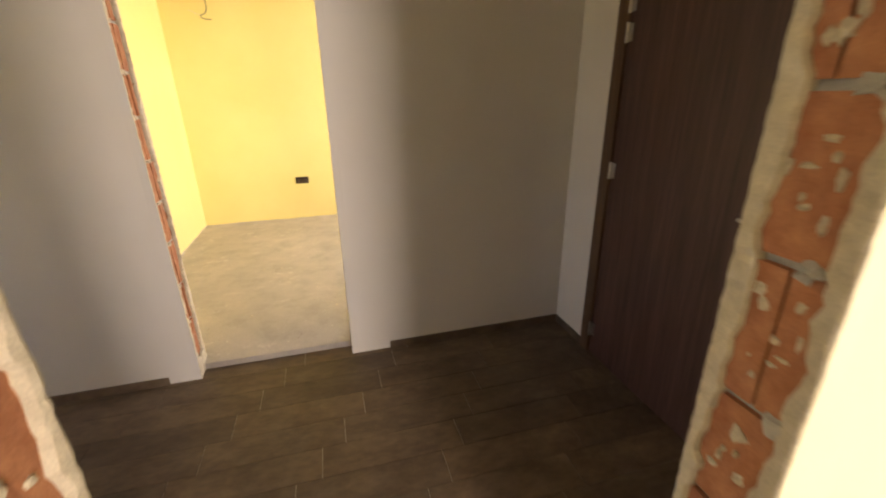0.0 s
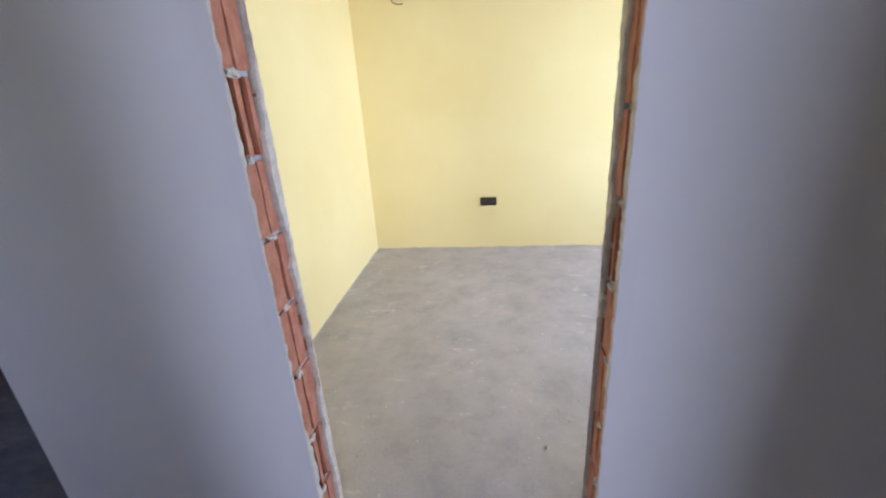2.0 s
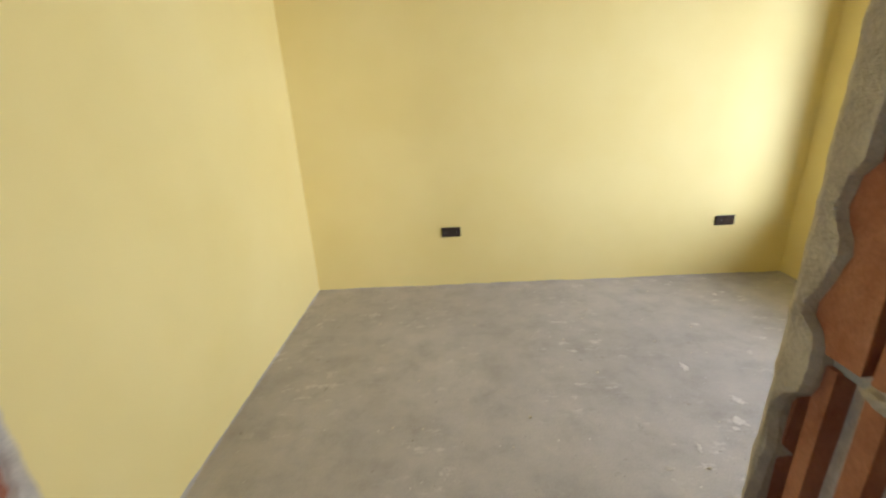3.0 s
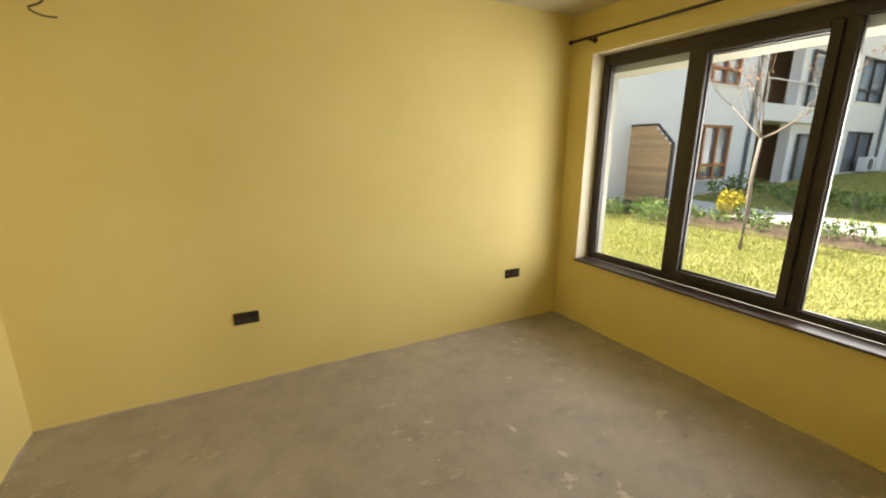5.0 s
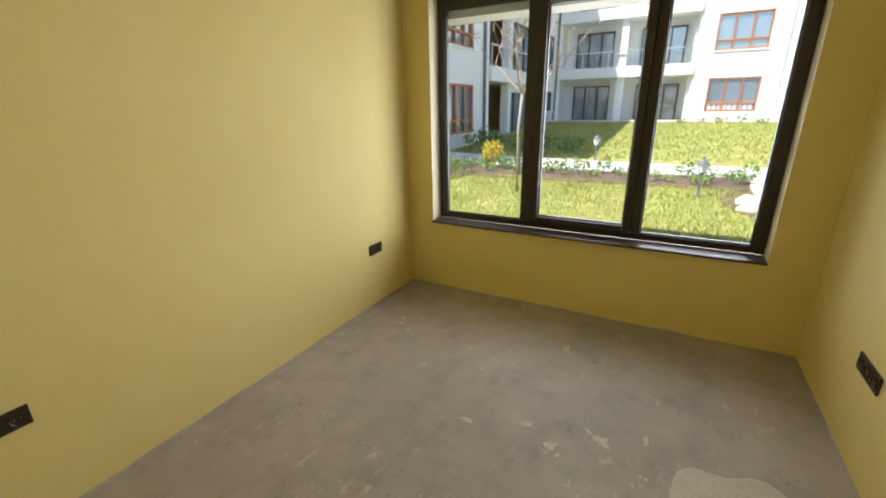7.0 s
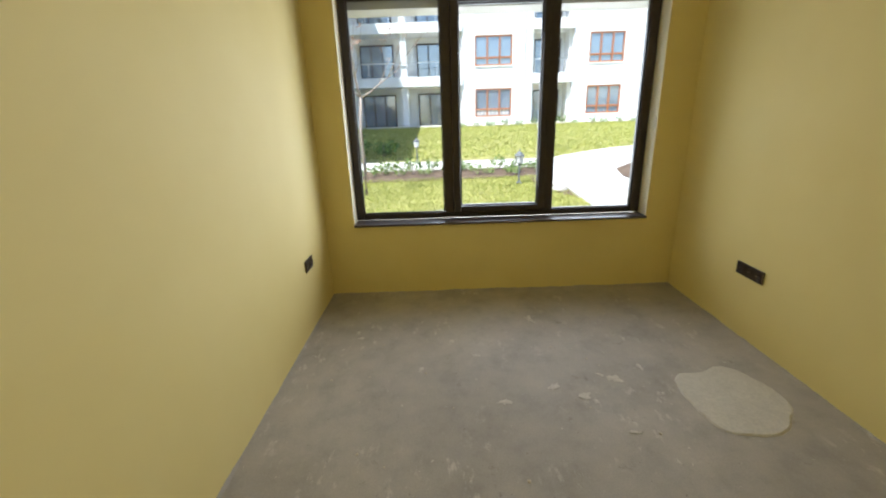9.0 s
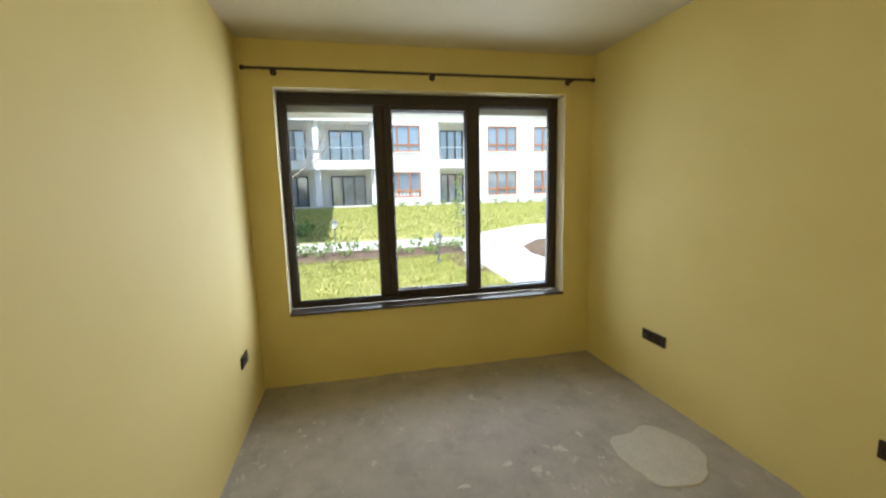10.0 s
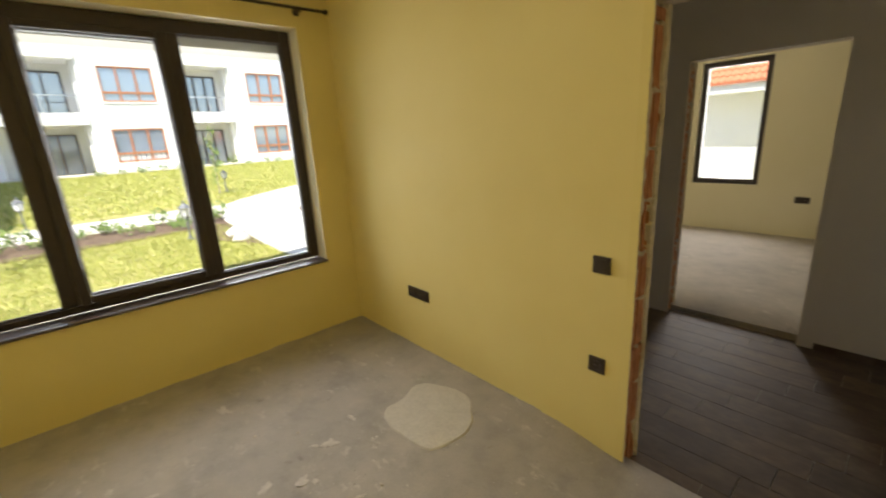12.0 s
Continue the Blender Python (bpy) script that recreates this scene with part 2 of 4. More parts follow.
def lathe(bm, at, profile, n=20, m=None):
    """A turned shape: (radius, height) pairs from the bottom up."""
    m = m or Matrix()
    rings = [[bm.verts.new(m @ (Vector(at) + Vector((r * math.cos(a), r * math.sin(a), z)))) for a in (2 * math.pi * k / n for k in range(n))] for r, z in profile]
    for a, b in zip(rings, rings[1:]):
        for k in range(n):
            bm.faces.new((a[k], a[(k + 1) % n], b[(k + 1) % n], b[k]))
    bm.faces.new(rings[0][::-1])
    bm.faces.new(rings[-1])
    return bm


def wall(name, axis, a0, a1, u0, u1, z0, z1, holes, mats, label):
    """A wall between a0 and a1 across axis ('x' or 'y'), along u, with openings (u0, u1, z0, z1). mats: low side, high side, reveals."""
    us = sorted({u0, u1, *[h[0] for h in holes], *[h[1] for h in holes]})
    zs = sorted({z0, z1, *[max(h[2], z0) for h in holes], *[min(h[3], z1) for h in holes]})
    solid = {}
    for i in range(len(us) - 1):
        for j in range(len(zs) - 1):
            cu, cz = (us[i] + us[i + 1]) / 2, (zs[j] + zs[j + 1]) / 2
            solid[i, j] = not any(h[0] < cu < h[1] and h[2] < cz < h[3] for h in holes)
    bm = bmesh.new()
    vert = {}

    def v(a, i, j):
        if (a, i, j) not in vert:
            p = (a, us[i], zs[j]) if axis == "x" else (us[i], a, zs[j])
            vert[a, i, j] = bm.verts.new(p)
        return vert[a, i, j]

    def face(vs, idx):
        bm.faces.new(vs).material_index = idx
    for (i, j), s in solid.items():
        if not s:
            continue
        face([v(a0, i, j), v(a0, i + 1, j), v(a0, i + 1, j + 1), v(a0, i, j + 1)], 0)
        face([v(a1, i, j), v(a1, i, j + 1), v(a1, i + 1, j + 1), v(a1, i + 1, j)], 1)
        for di, dj, p, q in ((-1, 0, (i, j), (i, j + 1)), (1, 0, (i + 1, j), (i + 1, j + 1)), (0, -1, (i, j), (i + 1, j)), (0, 1, (i, j + 1), (i + 1, j + 1))):
            if not solid.get((i + di, j + dj)):
                face([v(a0, *p), v(a0, *q), v(a1, *q), v(a1, *p)], 2)
    return tagged(part(name, bm, mats), label, "wall", kind="structure")


# ---- structure ----
HALL, TOP = -0.10, 2.70
DOOR = (-0.423, 0.533, HALL - 0.2, 1.99)
wall("wall_south", "y", -0.16, 0.0, -1.02, 3.42, -0.2, TOP, [DOOR], (WHITE, YELLOW, PLASTER), "yellow painted wall with an unfinished doorway of bare brick")
wall("wall_bathroom", "y", -0.16, 0.0, -4.1, -1.02, -0.2, TOP, [(-2.04, -1.36, HALL - 0.2, 1.98)], (WHITE, BATH, PLASTER), "white painted hall wall with the bathroom doorway")
wall("wall_west", "x", -1.16, -1.02, 0.0, 2.9, -0.2, TOP, [], (BATH, YELLOW, YELLOW), "yellow painted partition wall beside the doorway")
wall("wall_north", "y", 2.9, 3.1, -1.16, 3.42, -0.2, TOP, [], (YELLOW, RENDER, YELLOW), "yellow painted wall with two socket boxes and loose wires")
WIN = (0.265, 2.665, 0.60, 2.365)
wall("wall_east", "x", 2.93, 3.16, 0.0, 2.9, -0.2, TOP, [WIN], (YELLOW, RENDER, CREAM), "yellow painted wall with a wide three-light window")
# inner face and reveals get the render with shade in its colour
wall("wall_east_outer", "x", 3.16, 3.42, 0.0, 2.9, -0.2, TOP, [(0.15, 2.80, 0.56, 2.225)], (SHADED_REVEAL, RENDER, SHADED_REVEAL), "white rendered outer leaf of the window wall")
wall("wall_hall_end", "x", 1.96, 2.18, -2.05, -0.16, -0.2, TOP, [(-1.71, -0.49, HALL - 0.2, 2.06)], (WHITE, WHITE, WHITE), "white painted hall end wall around the flat's door")
wall("wall_hall_south", "y", -2.21, -2.05, -4.1, 3.1, -0.2, TOP, [(0.115, 1.10, HALL - 0.2, 2.0)], (CREAM, WHITE, PLASTER), "white hall wall with a bare brick doorway opposite")
wall("wall_hall_west", "x", -4.3, -4.1, -2.21, 1.9, -0.2, TOP, [(-1.9, -0.6, 0.8, 2.25), (0.25, 1.05, 1.2, 2.2)], (WHITE, WHITE, WHITE), "plain white wall with window openings closing the hall")
wall("wall_bath_north", "y", 1.45, 1.6, -4.1, -1.16, -0.2, TOP, [], (BATH, BATH, BATH), "grey blue bathroom wall behind the vanity unit")
wall("wall_start_south", "y", -5.5, -5.25, -1.6, 3.1, -0.2, TOP, [(1.18, 1.99, 0.66, 2.32)], (RENDER, CREAM, CREAM), "pale yellow wall with a tall narrow window")
wall("wall_start_west", "x", -1.8, -1.6, -5.5, -2.21, -0.2, TOP, [], (CREAM, CREAM, CREAM), "plain pale yellow wall")
wall("wall_start_east", "x", 3.1, 3.3, -5.5, -2.05, -0.2, TOP, [], (CREAM, RENDER, CREAM), "plain pale yellow wall")


def dip(x, y, d0, d1, edge, reach=0.42, drop=0.06):
    """How far the screed sags towards a doorway (d0 to d1 in x) whose lip lies at y = edge."""
    gap = math.hypot(x - min(max(x, d0), d1), y - edge)
    return -drop * max(0.0, 1 - gap / reach) ** 2


def screed_floor(x0, x1, y0, y1, d0, d1, wall_y, edge):
    """A screed slab that sags a little to a doorway and ends there in a low lip above the hall tiles."""
    s = 0.05
    xs = sorted({x0, x1, d0, d1, *[x0 + s * k for k in range(1, int((x1 - x0) / s))]})
    ys = sorted({y0, y1, *[y0 + s * k for k in range(1, int((y1 - y0) / s))]})
    lip = [wall_y + (edge - wall_y) * k / 3 for k in (1, 2, 3)]
    ys = sorted({*ys, *lip})
    lo, hi = min(wall_y, edge), max(wall_y, edge)
    bm = bmesh.new()
    top, faces = {}, []

    def v(x, y):
        if (x, y) not in top:
            waver = 0.004 * noise.noise(Vector((x * 9, y * 9, 3))) if abs(y - edge) < 1e-6 else 0
            rough = 0.0012 * noise.noise(Vector((x * 2.2, y * 2.2, 1)))
            top[x, y] = bm.verts.new((x, y + waver, dip(x, y, d0, d1, edge) + rough))
        return top[x, y]
    for a, b in zip(xs, xs[1:]):
        for c, d in zip(ys, ys[1:]):
            if lo - 1e-6 <= c and d <= hi + 1e-6 and not (d0 - 1e-6 <= a and b <= d1 + 1e-6):
                continue
            faces.append(bm.faces.new((v(a, c), v(b, c), v(b, d), v(a, d))))
    ex = bmesh.ops.extrude_face_region(bm, geom=faces)
    for q in ex["geom"]:
        if isinstance(q, bmesh.types.BMVert):
            q.co.z = -0.2
    return bm


tagged(part("floor_room", screed_floor(-1.02, 2.93, 0.0, 2.9, -0.423, 0.533, 0.0, -0.065), SCREED), "raw grey concrete screed floor with plaster smears", "floor", kind="structure")
tagged(part("floor_start", screed_floor(-1.6, 3.1, -5.25, -2.21, 0.115, 1.10, -2.21, -2.145), SCREED), "raw grey concrete screed floor in the opposite room", "floor", kind="structure")
hall_floor = tagged(part("floor_hall", box((-4.1, -2.21, -0.2), (1.96, 0.0, HALL - 0.004)), GROUT), "dark brown wood-look tiled hall floor", "floor", kind="structure")
bath_floor = tagged(part("floor_bathroom", box((-4.1, 0.0, -0.2), (-1.16, 1.45, HALL + 0.012)), TILE), "dark brown tiled bathroom floor", "floor", kind="structure")
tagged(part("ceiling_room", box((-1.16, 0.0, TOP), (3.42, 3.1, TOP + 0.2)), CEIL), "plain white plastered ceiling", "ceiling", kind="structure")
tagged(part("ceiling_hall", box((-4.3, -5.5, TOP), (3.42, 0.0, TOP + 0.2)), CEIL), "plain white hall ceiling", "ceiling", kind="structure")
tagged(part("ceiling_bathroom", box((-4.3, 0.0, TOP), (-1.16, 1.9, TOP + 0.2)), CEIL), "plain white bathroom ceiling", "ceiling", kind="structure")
# the storey above and its parapet, which shade the strip of lawn below
tagged(part("wall_storey_above", box((-4.3, -5.5, TOP + 0.2), (3.42, 3.1, 4.9)), RENDER), "white rendered storey above the flat", "wall", kind="structure")

# ---- the flat: windows, doors, fittings ----


def window_unit():
    w = tagged(empty("window_1", (3.1, 1.465, 0.615)), "dark brown three-light window with a tilt sash in the middle", "window", kind="structure")
    o = w.location

    def bar(name, y0, y1, z0, z1, x0=3.065, x1=3.14, parent=w, bev=0.006):
        ob = part(name, box((x0 - o.x, y0 - o.y, z0 - o.z), (x1 - o.x, y1 - o.y, z1 - o.z), bev), DARK, parent)
        return ob
    bar("frame_jamb", 0.267, 0.340, 0.617, 2.363)
    bar("frame_jamb", 2.604, 2.663, 0.617, 2.363)
    bar("frame_head", 0.341, 2.603, 2.278, 2.363)
    bar("frame_foot", 0.341, 2.603, 0.617, 0.664)
    bar("mullion", 1.838, 1.914, 0.665, 2.277)
    bar("mullion", 1.015, 1.080, 0.665, 2.277)
    sash = part("sash", box((-0.055, 1.081 - o.y, 0.666 - o.z), (0.02, 1.134 - o.y, 2.276 - o.z), 0.008), DARK, w)
    for y0, y1, z0, z1 in ((1.777, 1.837, 0.666, 2.276), (1.135, 1.776, 0.666, 0.714), (1.135, 1.776, 2.234, 2.276)):
        part("sash_rail", box((-0.055, y0 - o.y, z0 - o.z), (0.02, y1 - o.y, z1 - o.z), 0.008), DARK, sash)
    for y0, y1, z0, z1 in ((0.341, 1.014, 0.665, 2.277), (1.135, 1.776, 0.715, 2.233), (1.915, 2.603, 0.665, 2.277)):
        bead = bmesh.new()
        for lo, hi in (((y0, z0), (y0 + 0.009, z1)), ((y1 - 0.009, z0), (y1, z1)), ((y0 + 0.009, z0), (y1 - 0.009, z0 + 0.009)), ((y0 + 0.009, z1 - 0.009), (y1 - 0.009, z1))):
            add_box(bead, (-0.018, lo[0] - o.y, lo[1] - o.z), (0.0, hi[0] - o.y, hi[1] - o.z))
        part("glazing_bead", bead, PLASTIC, w)
        p = part("pane", box((0.004, y0 - o.y, z0 - o.z), (0.010, y1 - o.y, z1 - o.z)), GLASS, w, "clear glass pane")
        p.visible_shadow = False
    part("window_sill", box((2.898 - o.x, 0.268 - o.y, 0.5975 - o.z), (-0.036, 2.662 - o.y, 0.6155 - o.z), 0.004), SILL, w, "dark brown sill board")
    return w


window_unit()


def start_window():
    w = tagged(empty("window_2", (1.585, -5.33, 0.66)), "tall dark brown single-light window in the opposite room", "window", kind="structure")
    for n, lo, hi in (("frame_jamb", (-0.402, -0.04, 0.002), (-0.335, 0.04, 1.657)), ("frame_jamb", (0.335, -0.04, 0.002), (0.402, 0.04, 1.657)),
                      ("frame_head", (-0.334, -0.04, 1.585), (0.334, 0.04, 1.657)), ("frame_foot", (-0.334, -0.04, 0.002), (0.334, 0.04, 0.075))):
        part(n, box(lo, hi, 0.006), DARK, w)
    p = part("pane", box((-0.335, -0.004, 0.075), (0.335, 0.004, 1.585)), GLASS, w, "clear glass pane")
    p.visible_shadow = False


start_window()


def socket(name, label, x, y, z, gangs, facing, wells=True, gang_w=0.078, h=0.082):
    """A dark wall plate, facing +1 (towards +y) or -1."""
    wd = gang_w * gangs
    t = tagged(empty(name, (x, y, z)), label, "socket" if wells else "switch", group="wall plates")
    t.rotation_euler = (0, 0, 0 if facing > 0 else math.pi)
    part("plate", box((-wd / 2, 0.0005, -h / 2), (wd / 2, 0.010, h / 2), 0.004), PLASTIC, t)
    for g in range(gangs):
        cx = -wd / 2 + gang_w * (g + 0.5)
        if wells:
            ring = bmesh.new()
            m = pose(cx, 0.010, 0, -90)
            lathe(ring, (0, 0, 0), [(0.026, 0), (0.0275, 0.0035), (0.024, 0.0035), (0.021, 0.0006), (0.004, 0.0004)], 16, m)
            well = part("socket_well", ring, PLASTIC, t)
            for dx in (-0.0095, 0.0095):
                pin = bmesh.new()
                lathe(pin, (dx, 0, 0.0005), [(0.0026, 0), (0.0026, 0.0012)], 8, m)
                part("pin_hole", pin, STEEL, well, "steel contact")
        else:
            part("rocker", box((cx - 0.028, 0.010, -0.028), (cx + 0.028, 0.015, 0.028), 0.003), PLASTIC, t)
    return t


socket("wall_socket", "dark brown double socket low on the yellow wall", 0.148, 2.9, 0.482, 2, -1)
socket("wall_socket", "dark brown double socket near the window corner", 2.381, 2.9, 0.482, 2, -1)
socket("wall_socket", "dark brown triple socket above the mortar patch", 2.045, 0.0, 0.449, 3, 1)
socket("wall_socket", "dark brown single socket below the light switch", 0.650, 0.0, 0.436, 1, 1, gang_w=0.085)
socket("light_switch", "dark brown light switch beside the bare doorway", 0.648, 0.0, 0.945, 1, 1, False, 0.085)
socket("wall_socket", "dark brown double socket in the opposite room", 0.68, -5.25, 0.49, 2, 1)


def curtain_rod():
    t = tagged(empty("curtain_rod", (2.86, 1.45, 2.478)), "thin dark brown metal curtain rod above the window", "curtain rod")
    part("rod", tube(bmesh.new(), [(0, -1.385, 0), (0, 0, 0), (0, 1.385, 0)], 0.0105, 12), PLASTIC, t, smooth=False)
    for s in (-1, 1):
        bm = bmesh.new()
        lathe(bm, (0, 0, 0), [(0.012, 0), (0.017, 0.003), (0.017, 0.028), (0.012, 0.034)], 14, pose(0, s * 1.383, 0, -90 * s))
        part("finial", bm, PLASTIC, t)
    for y in (-1.2, 0.0, 1.2):
        bm = bmesh.new()
        lathe(bm, (0, 0, 0), [(0.024, 0), (0.024, 0.006), (0.010, 0.012), (0.009, 0.06), (0.014, 0.066)], 14, pose(0.07, y, -0.012, 0, -90))
        part("bracket", bm, PLASTIC, t)


curtain_rod()


def wall_wires():
    t = tagged(empty("loose_wires", (-0.68, 2.9, 2.46)), "loose grey wires hanging out of the yellow wall", "wires")
    bm = bmesh.new()
    n = 14
    ring = [bm.verts.new((0.033 * math.cos(a) * random.uniform(0.8, 1.1), -0.003, 0.033 * math.sin(a) * random.uniform(0.8, 1.1))) for a in (2 * math.pi * k / n for k in range(n))]
    bm.faces.new(ring)
    ex = bmesh.ops.extrude_face_region(bm, geom=list(bm.faces))
    bmesh.ops.translate(bm, vec=(0, 0.0025, 0), verts=[v for v in ex["geom"] if isinstance(v, bmesh.types.BMVert)])
    part("wall_hole", bm, MORTAR, t, "rough mortar round the wire outlet")

    def curve(pts, n=5):
        out = []
        p = [Vector(q) for q in pts]
        p = [p[0]] + p + [p[-1]]
        for i in range(1, len(p) - 2):
            for k in range(n):
                u = k / n
                a, b, c, d = p[i - 1:i + 3]
                out.append(0.5 * ((2 * b) + (c - a) * u + (2 * a - 5 * b + 4 * c - d) * u * u + (3 * b - a - 3 * c + d) * u ** 3))
        return out + [p[-1]]
    part("cable", tube(bmesh.new(), curve([(0, 0, 0), (0.03, -0.05, 0.012), (0.09, -0.07, -0.02), (0.125, -0.07, -0.06)]), 0.0085, 8), CABLE, t, smooth=True)
    part("wire", tube(bmesh.new(), curve([(0.12, -0.07, -0.055), (0.125, -0.072, -0.12), (0.105, -0.07, -0.18), (0.05, -0.06, -0.21), (0.09, -0.05, -0.235), (0.15, -0.05, -0.238)]), 0.0045, 6), CABLE, t, smooth=True)
    part("wire", tube(bmesh.new(), curve([(0.06, -0.06, -0.205), (0.0, -0.05, -0.18), (-0.06, -0.04, -0.15)]), 0.002, 6), PALECABLE, t, smooth=True)


wall_wires()


def ceiling_outlet():
    t = tagged(empty("ceiling_lamp_outlet", (1.16, 1.49, TOP)), "bare ceiling lamp outlet with a dark rose and looped cable", "ceiling lamp")
    part("rose", lathe(bmesh.new(), (0, 0, 0), [(0.075, -0.001), (0.078, -0.012), (0.07, -0.026), (0.03, -0.03)], 24), SILL, t, smooth=True)
    part("terminal", lathe(bmesh.new(), (0, 0.01, 0), [(0.014, -0.03), (0.016, -0.055), (0.008, -0.062)], 12), STEEL, t)
    pts = [(0.022 * math.cos(a), 0.028 * math.cos(a), -0.05 - 0.055 * abs(math.sin(a))) for a in (math.pi * k / 10 for k in range(11))]
    part("cable_loop", tube(bmesh.new(), pts, 0.004, 8), PALECABLE, t, smooth=True)


ceiling_outlet()


def blob(r, n, wob, h, squash=1.0):
    """A low, uneven disc: a trowelled patch of mortar."""
    bm = bmesh.new()
    top, low = [], []
    for k in range(n):
        a = 2 * math.pi * k / n
        q = r * (1 + wob * noise.noise(Vector((math.cos(a) * 1.3, math.sin(a) * 1.3, r * 9))) + 0.02 * random.uniform(-1, 1))
        top.append(bm.verts.new((q * 0.965 * math.cos(a), q * 0.965 * squash * math.sin(a), h)))
        low.append(bm.verts.new((q * math.cos(a), q * squash * math.sin(a), 0)))
    bm.faces.new(top)
    for k in range(n):
        bm.faces.new((low[k], low[(k + 1) % n], top[(k + 1) % n], top[k]))
    return bm


p = tagged(part("mortar_patch", blob(0.275, 64, 0.30, 0.005, 0.86), PATCH), "pale round mortar patch trowelled on the screed floor", "patch")
p.location, p.rotation_euler = (1.445, 0.445, 0.001), (0, 0, radians(-39))
# crumbs of plaster and mortar on the screed
for i in range(46):
    s = random.uniform(0.003, 0.010)
    bm = bmesh.new()
    bmesh.ops.create_icosphere(bm, subdivisions=1, radius=s)
    for v in bm.verts:
        v.co *= random.uniform(0.7, 1.2)
        v.co.z *= 0.5
    c = tagged(part("plaster_crumb", bm, PLASTER), "small pale plaster crumb on the screed floor", "crumb", group="plaster crumbs")
    x, y = random.uniform(-0.4, 2.7), random.uniform(0.25, 2.7)
    c.location = (x, y, s * 0.36 + dip(x, y, -0.423, 0.53, -0.065))
# flat dabs of dried plaster


def dab(r, squash, seed, h=0.0012):
    """A thin torn smear of plaster with a lobed outline."""
    bm = bmesh.new()
    n = 40
    ring = []
    for k in range(n):
        a = 2 * math.pi * k / n
        u = Vector((math.cos(a), math.sin(a), seed * 1.7))
        q = r * max(0.3, 1 + 0.9 * noise.noise(u * 1.6) + 0.55 * noise.noise(u * 4.1) + 0.2 * noise.noise(u * 9))
        ring.append((q * u.x * 0.8, q * squash * u.y * 0.8))
    top = [bm.verts.new((x * 0.95, y * 0.95, h)) for x, y in ring]
    low = [bm.verts.new((x, y, 0)) for x, y in ring]
    mid = bm.verts.new((0, 0, h))
    for k in range(n):
        bm.faces.new((low[k], low[(k + 1) % n], top[(k + 1) % n], top[k]))
        bm.faces.new((top[k], top[(k + 1) % n], mid))
    return bm


for i, (x, y, r, q) in enumerate([(1.57, 1.35, 0.04, -55), (1.48, 1.20, 0.055, -60), (1.62, 0.99, 0.06, 80), (1.66, 1.06, 0.03, 40), (2.36, 1.33, 0.06, 10), (1.77, 2.10, 0.035, 0), (2.08, 1.9, 0.03, 30), (1.43, 1.16, 0.025, 0), (1.45, 1.64, 0.04, 100), (2.16, 2.53, 0.03, 50), (1.72, 0.80, 0.04, 15), (1.2, 1.05, 0.03, 80), (1.9, 1.75, 0.03, 60), (1.02, 0.95, 0.022, 20)]):
    d = tagged(part("plaster_dab", dab(r, 0.5, i + 1), DAB), "thin torn dab of dried plaster on the screed floor", "plaster dab", group="plaster dabs")
    d.location, d.rotation_euler = (x, y, 0.0012), (0, 0, radians(q))


# ---- bare brick door reveals ----


def groove_brick(w, h, d, slots):
    """A hollow clay brick seen on its broken end: ribs and sunk slots, w wide (y), h high (z), d deep (towards -x)."""
    ys = [0.0]
    xs = [0.0]
    for a, b in slots:
        ys += [a * w, a * w, b * w, b * w]
        xs += [0.0, -d * 0.8, -d * 0.8, 0.0]
    ys.append(w)
    xs.append(0.0)
    bm = bmesh.new()
    n = 4
    rows = []
    for j in range(n):
        z = h * j / (n - 1)
        rows.append([bm.verts.new((x + random.uniform(-0.0025, 0.0015), y + random.uniform(-0.0012, 0.0012), z)) for x, y in zip(xs, ys)])
    for a, b in zip(rows, rows[1:]):
        for k in range(len(xs) - 1):
            bm.faces.new((a[k], a[k + 1], b[k + 1], b[k]))
    back = [[bm.verts.new((-d, y, z)) for y in (0, w)] for z in (0, h)]
    bm.faces.new((rows[0][0], back[0][0], back[1][0], *[r[0] for r in rows[:0:-1]]))
    bm.faces.new((rows[0][-1], *[r[-1] for r in rows[1:]], back[1][1], back[0][1]))
    bm.faces.new((*rows[-1], back[1][1], back[1][0]))
    bm.faces.new((*rows[0][::-1], back[0][0], back[0][1]))
    return bm


BROKEN = [[], [(0.46, 0.50)], [(0.0, 0.05)], [(0.62, 0.66), (0.95, 1.0)]]
SLOTS = [[(0.46, 0.54)], [(0.0, 0.09), (0.47, 0.55), (0.9, 1.0)], [(0.55, 0.68)], [(0.02, 0.12), (0.5, 0.56), (0.88, 0.97)], [(0.15, 0.34), (0.5, 0.72), (0.86, 0.98)]]


